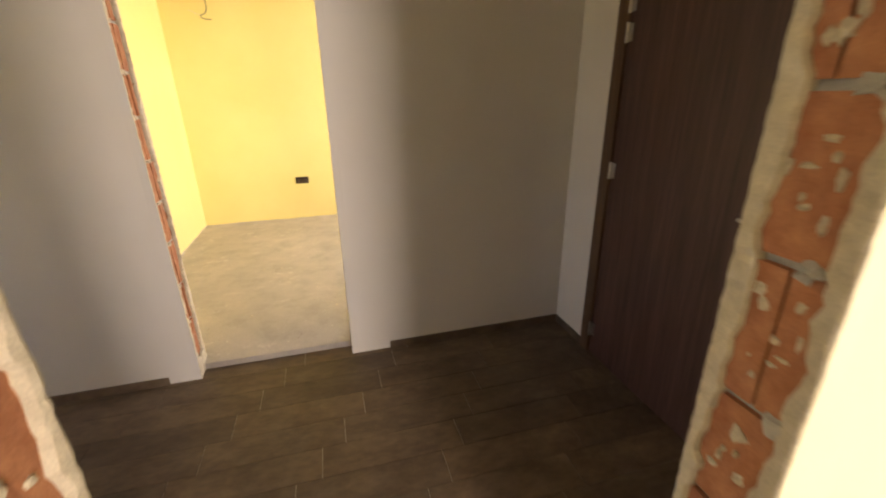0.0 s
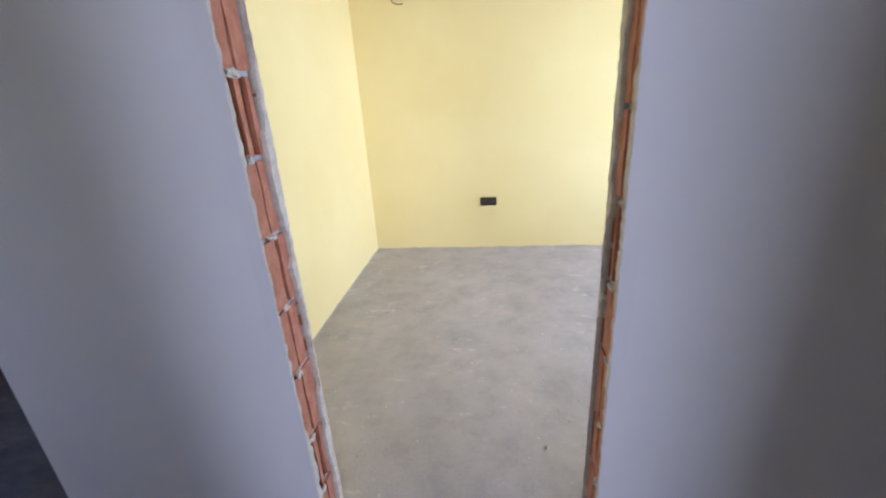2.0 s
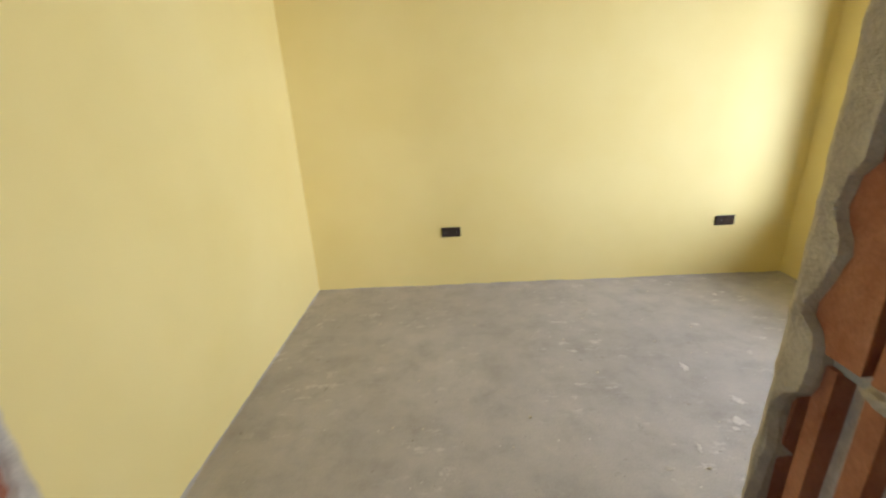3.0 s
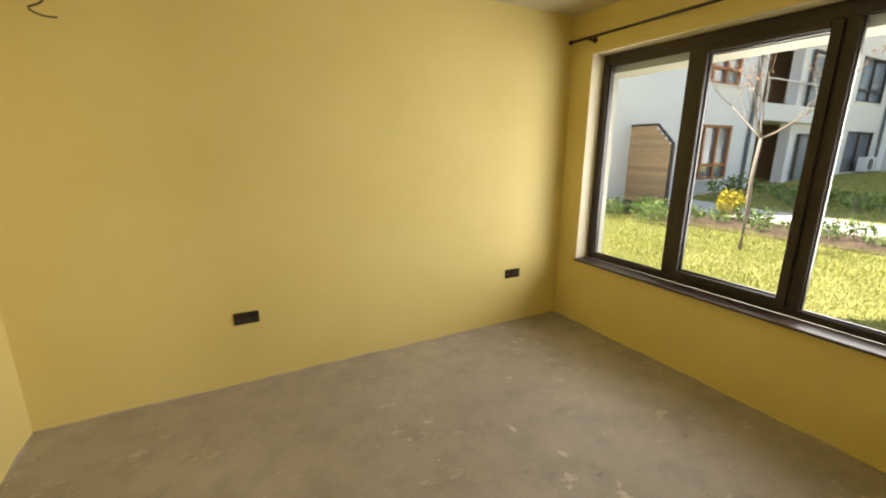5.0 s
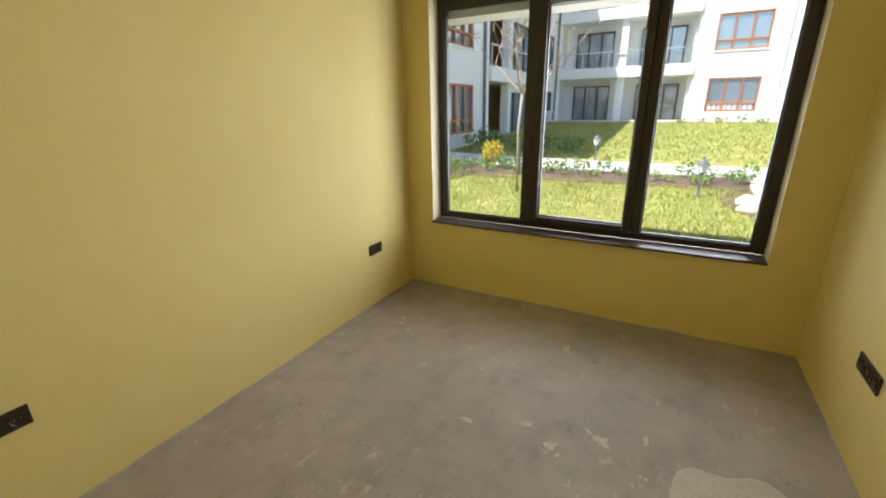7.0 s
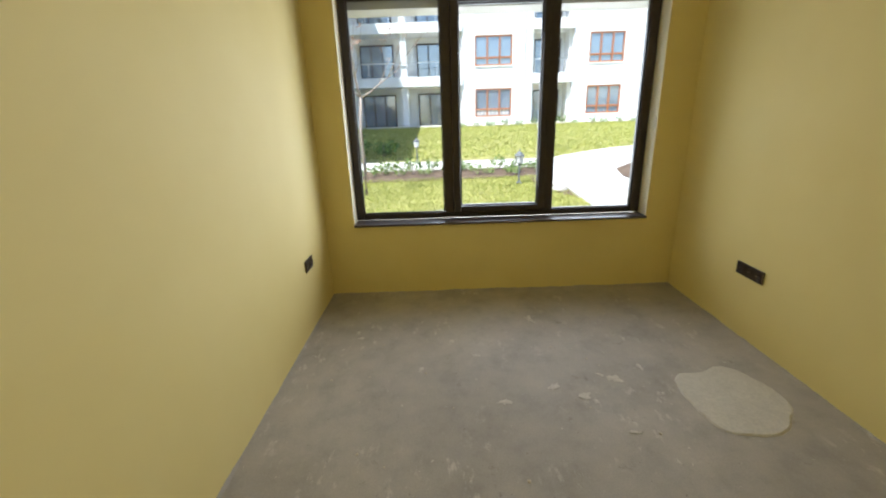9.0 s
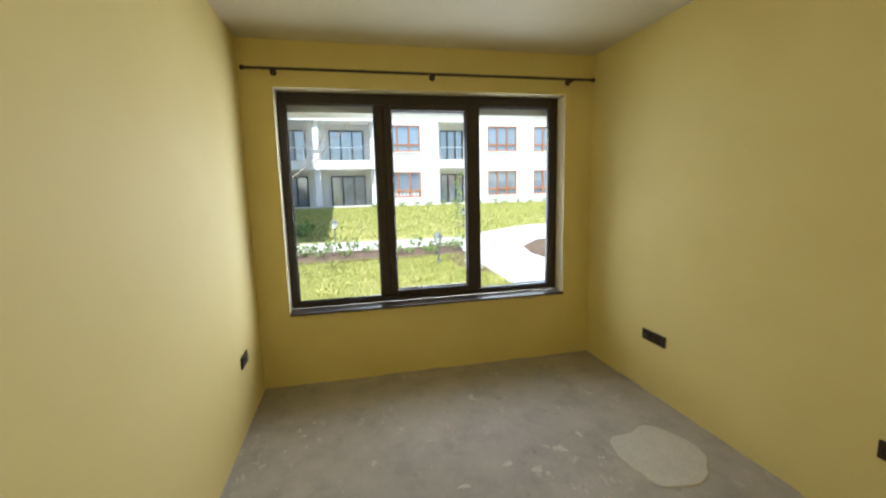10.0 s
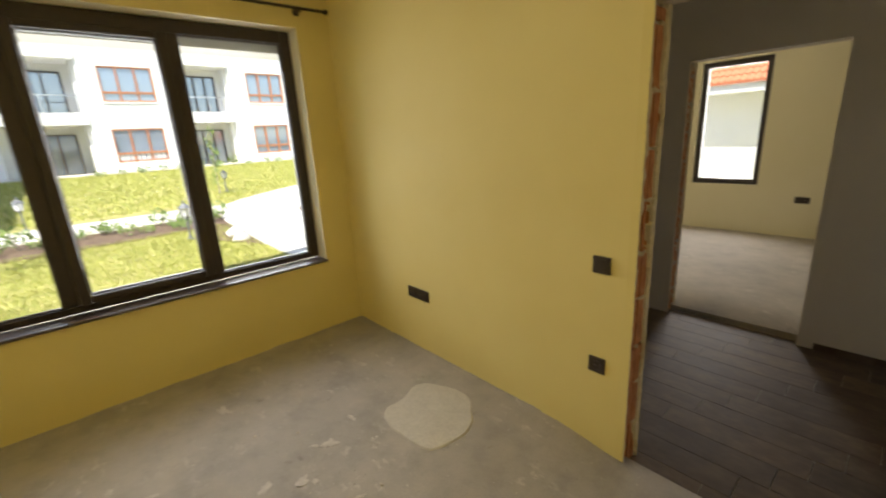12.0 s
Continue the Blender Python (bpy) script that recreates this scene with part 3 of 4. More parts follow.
def jamb(label, x, side, y0, y1, z0, z1, seed, foot=0.0, splashes=False, paints=None):
    """A torn-open door reveal at x whose face looks along side (+1 or -1 in x): broken bricks between ragged plaster edges."""
    random.seed(seed)
    t = tagged(empty("door_reveal", (x, y0, z0)), label, "door reveal", group="bare brick reveals", kind="structure")
    if side < 0:
        t.scale = (-1, 1, 1)
    w, h, d = y1 - y0, z1 - z0, 0.0405
    # ragged plaster along both arrises
    for at, sgn, paint in ((0.0, 1, (paints or (WHITE, YELLOW))[0]), (w, -1, (paints or (WHITE, YELLOW))[1])):
        bm = bmesh.new()
        n = 150
        prev = None
        wid = 0.018
        for k in range(n + 1):
            z = h * k / n
            wid += random.uniform(-0.006, 0.006) * (2.6 if random.random() < 0.12 else 1)
            wid = min(max(wid, 0.009 + 0.008 * splashes), 0.038)
            jut = random.uniform(-0.0018, 0.0018)
            if foot and z < foot:
                wid = max(wid, w * 0.5)
            row = [bm.verts.new(q) for q in ((-d, at - sgn * 0.0006, z), (-0.002 + jut, at - sgn * 0.0006, z), (0.0 + jut, at + sgn * 0.006, z), (-0.003 + jut, at + sgn * (wid - 0.004), z), (-0.012 + jut, at + sgn * wid, z), (-d, at + sgn * wid, z))]
            if prev:
                for a in range(5):
                    bm.faces.new((prev[a], prev[a + 1], row[a + 1], row[a])).material_index = int(a == 0)
            else:
                bm.faces.new(row)
            prev = row
        bm.faces.new(prev[::-1])
        part("plaster_edge", bm, (PLASTER, paint), t, "ragged plaster edge")
    z, k = foot, 0
    while z < h - 0.02:
        bh = min(random.uniform(0.19, 0.25), h - z - 0.002)
        bm = groove_brick(w - 0.028, bh - 0.014, d - 0.006, (BROKEN if splashes else SLOTS)[(k + seed) % (4 if splashes else 5)])
        b = part("brick", bm, BRICK, t)
        b.location = (-0.010 - random.uniform(0, 0.009), 0.014, z)
        # squeezed-out mortar in the bed joint
        bm = bmesh.new()
        bmesh.ops.create_icosphere(bm, subdivisions=2, radius=1)
        sx, sy, sz = 0.010, random.uniform(0.06, 0.15) * w, random.uniform(0.006, 0.013) * (2 if splashes else 1)
        for v in bm.verts:
            q = 1 + 0.8 * noise.noise(v.co * 1.7 + Vector((seed, k * 3.1, 0))) + 0.4 * noise.noise(v.co * 5.3 + Vector((k, seed * 2.3, 0)))
            v.co = Vector((v.co.x * sx, v.co.y * sy, v.co.z * sz)) * q
        m = part("mortar_lump", bm, MORTAR if splashes else PLASTER, t, "squeezed-out grey mortar")
        m.location = (-0.013, w * random.uniform(0.2, 0.6), z + bh - 0.007)
        # splashes of plaster left on the brick
        for q in range(9 if splashes else 0):
            bm = bmesh.new()
            bmesh.ops.create_icosphere(bm, subdivisions=2, radius=1)
            sy, sz = random.uniform(0.003, 0.012), random.uniform(0.004, 0.02)
            for v in bm.verts:
                g = 1 + 0.7 * noise.noise(v.co * 2.1 + Vector((k * 5.3, q * 7.7, seed)))
                v.co = Vector((v.co.x * 0.006, v.co.y * sy, v.co.z * sz)) * g
            p = part("plaster_splash", bm, PLASTER, t, "pale plaster splash")
            p.location = (-0.014, random.uniform(0.2, 0.8) * w, z + random.uniform(0.2, 0.8) * bh)
        bm = box((-d + 0.002, 0.012, z + bh - 0.016), (-0.024, w - 0.012, z + bh))
        part("mortar_joint", bm, MORTAR, t)
        z += bh
        k += 1
    random.seed(5)
    return t


jamb("bare hollow-brick door reveal with ragged plaster edges", -0.383, 1, -0.16, 0.0, HALL, 1.99, 3, 0.12)
jamb("bare hollow-brick door reveal with dark sunk slots", 0.493, -1, -0.16, 0.0, HALL, 1.99, 4)
jamb("bare brick reveal of the opposite doorway", 0.155, 1, -2.21, -2.05, HALL, 2.0, 7, 0.0, True, (CREAM, WHITE))
jamb("bare orange brick reveal with mortar lumps", 1.06, -1, -2.21, -2.05, HALL, 2.0, 8, 0.0, True, (CREAM, WHITE))
jamb("bare red brick reveal of the bathroom doorway", -2.0, 1, -0.16, 0.0, HALL, 1.98, 11, paints=(WHITE, BATH))

# ---- the flat's entrance door ----


def entrance_door():
    t = tagged(empty("door_1", (1.96, -1.10, HALL)), "closed dark wenge veneered entrance door with steel lever", "door", kind="structure")

    def b(name, lo, hi, mat, bev=0.003, parent=t, label=""):
        return part(name, box(lo, hi, bev), mat, parent, label)
    b("door_frame", (-0.018, 0.53, 0.001), (0.10, 0.609, 2.10), WENGE_F, label="brown veneered frame")
    b("door_frame", (-0.018, -0.609, 0.001), (0.10, -0.53, 2.10), WENGE_F, label="brown veneered frame")
    b("door_frame", (-0.018, -0.609, 2.101), (0.10, 0.609, 2.158), WENGE_F, label="brown veneered frame")
    leaf = b("door_leaf", (-0.004, -0.527, 0.006), (0.05, 0.527, 2.098), WENGE, 0.002)
    for z in (0.17, 1.16, 1.83, 1.96):
        bm = bmesh.new()
        tube(bm, [(-0.012, 0.5285, z - 0.045), (-0.012, 0.5285, z + 0.045)], 0.008, 10)
        add_box(bm, (-0.0065, 0.497, z - 0.04), (-0.0045, 0.527, z + 0.04))
        part("hinge", bm, STEEL, t, "steel hinge")
    bm = bmesh.new()
    lathe(bm, (0, 0, 0), [(0.026, 0), (0.026, 0.006), (0.012, 0.009), (0.010, 0.045), (0.011, 0.05)], 18, pose(-0.004, -0.44, 1.105, 0, -90))
    tube(bm, [(-0.05, -0.44, 1.105), (-0.052, -0.40, 1.107), (-0.052, -0.36, 1.10), (-0.047, -0.30, 1.108), (-0.045, -0.275, 1.109)], 0.0095, 10, 0.006)
    part("door_handle", bm, STEEL, leaf, "curved steel lever handle", True)
    part("lock_rosette", lathe(bmesh.new(), (0, 0, 0), [(0.025, 0), (0.025, 0.007), (0.009, 0.008), (0.009, 0.013)], 18, pose(-0.004, -0.44, 1.015, 0, -90)), STEEL, leaf, "round steel lock plate")


entrance_door()

# skirting tiles along the hall walls
SK = HALL + 0.05
for lo, hi in (((0.74, -0.171, HALL), (1.948, -0.161, SK)), ((-1.175, -0.171, HALL), (-0.55, -0.161, SK)), ((1.949, -0.488, HALL), (1.959, -0.161, SK)),
               ((1.28, -2.049, HALL), (1.959, -2.039, SK)), ((-4.09, -2.049, HALL), (0.06, -2.039, SK)), ((-4.09, -0.171, HALL), (-2.18, -0.161, SK))):
    tagged(part("baseboard", box(lo, hi, 0.002), TILE), "dark brown tile skirting along the hall wall", "baseboard", kind="structure")
tagged(part("threshold_strip", box((-1.999, -0.165, HALL), (-1.361, -0.145, HALL + 0.014), 0.003), STEEL), "light metal strip at the bathroom threshold", "trim", kind="structure")


def vanity():
    t = tagged(empty("vanity_unit", (-3.16, 1.0, HALL + 0.012)), "white lacquered bathroom vanity unit on curved legs", "vanity unit")
    part("body", box((-0.33, -0.2, 0.20), (0.33, 0.22, 0.72), 0.006), PORCELAIN, t)
    for x0, x1, hx in ((-0.325, -0.003, -0.04), (0.003, 0.325, 0.04)):
        d = part("door", box((x0, -0.219, 0.26), (x1, -0.2005, 0.70), 0.006), PORCELAIN, t)
        bm = tube(bmesh.new(), [(hx, -0.22, 0.50), (hx, -0.245, 0.495), (hx + 0.07 * (1 if hx > 0 else -1), -0.248, 0.505), (hx + 0.11 * (1 if hx > 0 else -1), -0.22, 0.50)], 0.006, 8)
        part("handle", bm, CABLE, d, "dark curved handle", True)
    bm = bmesh.new()
    n = 24
    top = [bm.verts.new((-0.33 + 0.66 * k / n, -0.212, 0.258)) for k in range(n + 1)]
    low = [bm.verts.new((-0.33 + 0.66 * k / n, -0.212, 0.175 + 0.035 * math.cos(k / n * 6 * math.pi))) for k in range(n + 1)]
    for k in range(n):
        bm.faces.new((top[k], top[k + 1], low[k + 1], low[k]))
    ex = bmesh.ops.extrude_face_region(bm, geom=list(bm.faces))
    bmesh.ops.translate(bm, vec=(0, 0.011, 0), verts=[v for v in ex["geom"] if isinstance(v, bmesh.types.BMVert)])
    part("apron", bm, PORCELAIN, t, "scalloped apron")
    for x in (-0.29, 0.29):
        for y in (-0.18, 0.18):
            o = 0.035 * (1 if x > 0 else -1)
            part("leg", tube(bmesh.new(), [(x, y, 0.21), (x + o * 0.3, y - 0.01, 0.15), (x + o * 0.1, y, 0.07), (x + o, y - 0.02, 0.0)], 0.035, 10, 0.016), PORCELAIN, t, smooth=True)
    part("basin", lathe(bmesh.new(), (0, -0.02, 0), [(0.25, 0.721), (0.33, 0.76), (0.345, 0.80), (0.33, 0.81), (0.24, 0.785), (0.05, 0.765)], 32, Matrix.Diagonal((1, 0.7, 1, 1))), PORCELAIN, t, "white ceramic basin", True)
    bm = bmesh.new()
    tube(bm, [(0.0, 0.16, 0.80), (0.0, 0.15, 0.95), (0.0, 0.10, 0.98), (0.0, 0.02, 0.955)], 0.016, 10)
    part("tap", bm, STEEL, t, "chrome tap", True)


vanity()


def soap_bottle():
    t = tagged(empty("soap_dispenser", (-3.2, 1.33, HALL + 0.012 + 0.0)), "tall chrome dispenser on the bathroom wall", "dispenser")
    part("bracket", box((-0.02, 0.06, 1.02), (0.02, 0.12, 1.06), 0.004), STEEL, t)
    part("cylinder", lathe(bmesh.new(), (0, 0.03, 0), [(0.026, 0.90), (0.03, 0.91), (0.03, 1.06), (0.02, 1.075)], 16), STEEL, t, smooth=True)


soap_bottle()


def foot_fillet(a, b, side):
    """A rough lip of screed where the floor meets a wall, from a to b; side points into the room."""
    a, b, side = Vector((*a, 0)), Vector((*b, 0)), Vector((*side, 0))
    n = int((b - a).length / 0.03)
    bm = bmesh.new()
    prev = None
    for k in range(n + 1):
        p = a.lerp(b, k / n)
        q = noise.noise(p * 5) + 0.5 * noise.noise(p * 21)
        w, h = max(0.003, 0.010 + 0.010 * q), max(0.002, 0.007 + 0.008 * q)
        row = [bm.verts.new(p + side * 0.0005 + Vector((0, 0, z))) for z in (0.0005, h)] + [bm.verts.new(p + side * w * 0.5 + Vector((0, 0, h * 0.4))), bm.verts.new(p + side * w + Vector((0, 0, 0.0005)))]
        if prev:
            for i in range(4):
                bm.faces.new((prev[i], prev[(i + 1) % 4], row[(i + 1) % 4], row[i]))
        prev = row
    return tagged(part("trim", bm, SCREED), "rough grey screed lip along the wall foot", "trim", kind="structure")


foot_fillet((-1.02, 2.9), (2.93, 2.9), (0, -1))
foot_fillet((2.93, 0.0), (2.93, 2.9), (-1, 0))
foot_fillet((0.97, 0.0), (2.93, 0.0), (0, 1))
foot_fillet((-1.02, 0.05), (-1.02, 2.9), (1, 0))

# ---- outside ----
random.seed(11)


def lawn_z(x):
    return -0.06 + 0.04 * (min(max(x, 3.4), 24.0) - 3.4)


def ground():
    bm = bmesh.new()
    xs = [-400, -20, 3.41, 3.43, 6, 9, 12, 16, 20, 24, 60, 400]
    ys = [-400, -60, -20, -5.6, 3.2, 10, 40, 400]
    z = lambda x: -0.3 if x < 3.42 else lawn_z(x)
    vs = [[bm.verts.new((x, y, z(x))) for y in ys] for x in xs]
    for a, b in zip(vs, vs[1:]):
        for k in range(len(ys) - 1):
            bm.faces.new((a[k], b[k], b[k + 1], a[k + 1]))
    return tagged(part("ground", bm, GRASS_G), "sloping green lawn ground outside the window", "ground", kind="structure")


ground()


def sheet(name, outline, h, mat, label, cat):
    """A thin slab that follows the slope of the lawn."""
    bm = bmesh.new()
    top = [bm.verts.new((x, y, lawn_z(x) + h)) for x, y in outline]
    low = [bm.verts.new((x, y, lawn_z(x) - 0.03)) for x, y in outline]
    f = bm.faces.new(top)
    n = len(top)
    for k in range(n):
        bm.faces.new((low[k], low[(k + 1) % n], top[(k + 1) % n], top[k]))
    bmesh.ops.triangulate(bm, faces=[f])
    return tagged(part(name, bm, mat), label, cat, kind="structure")


PAVE = [(9.5, -0.5), (8.7, -0.38), (7.4, -0.36), (6.4, -0.34), (5.6, -0.36), (5.0, -0.55), (3.5, -1.0), (3.5, -9), (13.2, -9), (12.75, -6), (12.65, -4.6), (12.45, -3.6), (12.0, -2.75), (11.45, -1.95), (11.0, -1.35), (10.6, -0.95)]
sheet("pavement", PAVE, 0.035, PAVING, "wide curving pale concrete garden walk", "pavement")
sheet("flower_bed", [(8.73, -1.89), (7.9, -1.7), (7.4, -1.76), (7.0, -2.4), (6.9, -4.5), (9.2, -4.5), (9.7, -3.4), (9.5, -2.6)], 0.05, SOIL, "brown soil island in the paved garden walk", "flower bed")
sheet("path", [(9.5, -0.501), (10.6, -0.951), (10.62, 0.4), (10.6, 2), (10.8, 5), (11.2, 6.9), (9.9, 6.9), (9.6, 5), (9.45, 2)], 0.034, PAVING, "narrow pale concrete garden path", "path")
sheet("flower_bed", [(8.35, -0.355), (9.45, -0.46), (9.38, 2), (9.5, 5), (9.3, 6.9), (8.0, 6.9), (8.2, 3)], 0.02, SOIL, "dark soil flower bed along the path", "flower bed")
sheet("soil_strip", [(6.4, -0.32), (8.3, -0.36), (8.3, 0.1), (7.2, 0.12)], 0.015, SOIL, "bare brown soil beside the garden walk", "flower bed")
tagged(part("far_walk", box((22.9, -40, lawn_z(22.9)), (24.0, 7, lawn_z(24) + 0.03)), PAVING), "pale paving strip along the apartment block", "pavement", kind="structure")


def inside(x, y, poly):
    c = False
    for (x0, y0), (x1, y1) in zip(poly, poly[1:] + poly[:1]):
        if (y0 > y) != (y1 > y) and x < (x1 - x0) * (y - y0) / (y1 - y0) + x0:
            c = not c
    return c


def blades(name, n, x0, x1, y0, y1, h, w, mat, label, keep=lambda x, y: True):
    rng = np.random.RandomState(len(name) + n)
    vs, fs = [], []
    while len(fs) < n:
        x, y = rng.uniform(x0, x1), rng.uniform(y0, y1)
        if not keep(x, y):
            continue
        dens = noise.noise(Vector((x * 0.9, y * 0.9, 0)))
        hh = h * rng.uniform(0.5, 1.3) * (1 + 0.5 * dens)
        a = rng.uniform(0, math.pi)
        dx, dy = math.cos(a) * w / 2, math.sin(a) * w / 2
        lx, ly = rng.uniform(-0.6, 0.6, 2) * hh
        z = lawn_z(x) - 0.004
        i = len(vs)
        vs += [(x - dx, y - dy, z), (x + dx, y + dy, z), (x + lx, y + ly, z + hh)]
        fs.append((i, i + 1, i + 2))
    me = bpy.data.meshes.new(name)
    me.from_pydata(vs, [], fs)
    me.materials.append(mat)
    return tagged(new(name, me), label, "grass", kind="stuff")


blades("grass", 70000, 3.5, 8.4, -0.45, 7.5, 0.055, 0.012, BLADE, "short sunlit green lawn outside the window", lambda x, y: not inside(x, y, PAVE))
blades("grass", 60000, 10.7, 23, -12, 7, 0.07, 0.03, BLADE, "far green lawn rising to the apartment block", lambda x, y: not inside(x, y, PAVE) and not (9.4 < x < 11.2 and y > -1))


def leaf_cloud(bm, centre, radii, n, size, rng=random):
    for _ in range(n):
        while True:
            q = Vector((rng.uniform(-1, 1), rng.uniform(-1, 1), rng.uniform(-1, 1)))
            if 0.25 < q.length < 1 + 0.15 * noise.noise(q * 3):
                break
        c = Vector(centre) + Vector((q.x * radii[0], q.y * radii[1], q.z * radii[2]))
        m = Euler((rng.uniform(0, 6), rng.uniform(0, 6), rng.uniform(0, 6))).to_matrix()
        s = size * rng.uniform(0.6, 1.3)
        bm.faces.new([bm.verts.new(c + m @ Vector(v)) for v in ((-s, 0, 0), (0, -s * 0.45, s * 0.1), (s, 0, 0), (0, s * 0.45, s * 0.1))])


def plant(name, label, x, y, h, r, n, mat, size=0.03, stems=4):
    t = tagged(empty(name, (x, y, lawn_z(x) + 0.01)), label, "plant", group="bed plants")
    bm = bmesh.new()
    for k in range(stems):
        a = random.uniform(0, 6.28)
        tube(bm, [(0.02 * math.cos(a), 0.02 * math.sin(a), -0.02), (r * 0.5 * math.cos(a), r * 0.5 * math.sin(a), h * 0.8)], 0.006, 5, 0.003)
    part("stem", bm, BARK, t)
    bm = bmesh.new()
    leaf_cloud(bm, (0, 0, h * 0.58), (r, r, h * 0.45), n, size)
    part("foliage", bm, mat, t)
    return t


sh = [plant("bed_plant", "small leafy green plant in the soil bed", 8.8, -0.2, 0.26, 0.14, 90, LEAF),
      plant("bed_plant", "low leafy green plant in the soil bed", 8.9, 0.4, 0.18, 0.17, 90, LEAF)]
for i in range(30):
    y = -0.3 + i * 0.235 + random.uniform(-0.08, 0.08)
    c = copy_thing(sh[i % 2], pose(0, 0, 0))
    x = 8.85 + random.uniform(-0.35, 0.4)
    c.location, c.rotation_euler = (x, y, lawn_z(x) + 0.01), (0, 0, random.uniform(0, 6))
    c.scale = [random.uniform(0.8, 1.5)] * 3
for i in range(12):
    c = copy_thing(sh[i % 2], pose(0, 0, 0))
    x, y = random.uniform(11.4, 13.2), random.uniform(3.4, 6.5)
    c.location, c.scale = (x, y, lawn_z(x)), [random.uniform(1.6, 2.6)] * 3
for i in range(16):
    c = copy_thing(sh[i % 2], pose(0, 0, 0))
    y = -10.5 + i * 0.75
    c.location, c.scale = (22.3 + random.uniform(-0.3, 0.3), y, lawn_z(22.3)), [random.uniform(1.2, 2.0)] * 3
for i in range(15):
    b = plant("hedge_shrub", "dense dark green shrub below the wooden screen", 8.0 + random.uniform(-0.4, 0.5), 4.9 + i * 0.16, random.uniform(0.3, 0.5), 0.26, 160, LEAF, 0.035)
    b["group"] = "hedge shrubs"
plant("golden_shrub", "bright golden yellow rounded shrub in the bed", 9.25, 4.65, 0.62, 0.27, 700, YLEAF, 0.035)


def branch(bm, p, d, length, r, depth, tips):
    pts = [p.copy()]
    q = d.normalized()
    for k in range(4):
        q = (q + Vector((random.uniform(-1, 1), random.uniform(-1, 1), random.uniform(-0.2, 0.7))) * 0.22).normalized()
        pts.append(pts[-1] + q * length / 4)
    tube(bm, pts, r, 6, r * 0.5)
    tips.append(pts[-1])
    if depth:
        for k in range(3 if depth > 1 else 2):
            s = pts[random.choice((2, 3, 4))]
            nd = (q + Vector((random.uniform(-1, 1), random.uniform(-1, 1), random.uniform(0.1, 0.9))) * 0.9).normalized()
            branch(bm, s, nd, length * 0.7, r * 0.5, depth - 1, tips)


def young_tree():
    t = tagged(empty("young_tree", (7.05, 3.29, lawn_z(7.05))), "thin young tree with sparse bare branches on the lawn", "tree")
    bm = bmesh.new()
    tube(bm, [(0, 0, -0.03), (0.01, -0.01, 0.5), (-0.02, 0.0, 1.1), (-0.08, -0.06, 1.68)], 0.036, 10, 0.022)
    part("trunk", bm, BARK, t, "pale slim trunk", True)
    bm, tips = bmesh.new(), []
    for d in ((0.1, 0.8, 0.75), (0.2, -0.9, 0.55), (-0.5, 0.2, 0.9), (0.3, 0.1, 1.0)):
        branch(bm, Vector((-0.08, -0.06, 1.66)), Vector(d), 0.75, 0.016, 2, tips)
    part("limbs", bm, BARK, t, "bare forked limbs", True)
    bm = bmesh.new()
    for p in tips:
        leaf_cloud(bm, p, (0.06, 0.06, 0.06), 6, 0.022)
    part("blossom", bm, DLEAF, t, "sparse dry blossom")


young_tree()


def sapling():
    x, y = 12.6, -1.32
    t = tagged(empty("sapling", (x, y, lawn_z(x))), "slim green sapling tied to a stake beside the walk", "tree")
    part("stake", tube(bmesh.new(), [(0.05, 0, -0.05), (0.05, 0, 1.7)], 0.016, 8), BARK, t)
    part("trunk", tube(bmesh.new(), [(0, 0, -0.02), (0.02, 0.02, 0.8), (0, 0, 1.9)], 0.015, 8, 0.006), BARK, t)
    bm = bmesh.new()
    for k in range(11):
        z = 0.35 + k * 0.14
        leaf_cloud(bm, (random.uniform(-0.08, 0.08), random.uniform(-0.08, 0.08), z), (0.13, 0.13, 0.1), 16, 0.045)
    part("crown", bm, LEAF, t)


sapling()


def garden_lamp():
    t = tagged(empty("garden_lamp"), "small grey garden lantern on a short post", "garden lamp", group="garden lamps")
    part("post", lathe(bmesh.new(), (0, 0, 0), [(0.06, 0), (0.06, 0.02), (0.025, 0.05), (0.018, 0.08), (0.016, 0.36), (0.03, 0.38), (0.045, 0.40)], 14), LAMPGREY, t, smooth=False)
    bm = bmesh.new()
    lathe(bm, (0, 0, 0), [(0.055, 0.402), (0.085, 0.53)], 6)
    part("lantern_glass", bm, FROST, t, "frosted lantern glass")
    bm = bmesh.new()
    for k in range(6):
        a = 2 * math.pi * k / 6
        tube(bm, [(0.057 * math.cos(a), 0.057 * math.sin(a), 0.40), (0.087 * math.cos(a), 0.087 * math.sin(a), 0.532)], 0.005, 5)
    part("lantern_ribs", bm, LAMPGREY, t)
    part("lantern_roof", lathe(bmesh.new(), (0, 0, 0), [(0.105, 0.533), (0.095, 0.55), (0.04, 0.60), (0.015, 0.62), (0.018, 0.64), (0.006, 0.66)], 6), LAMPGREY, t)
    return t


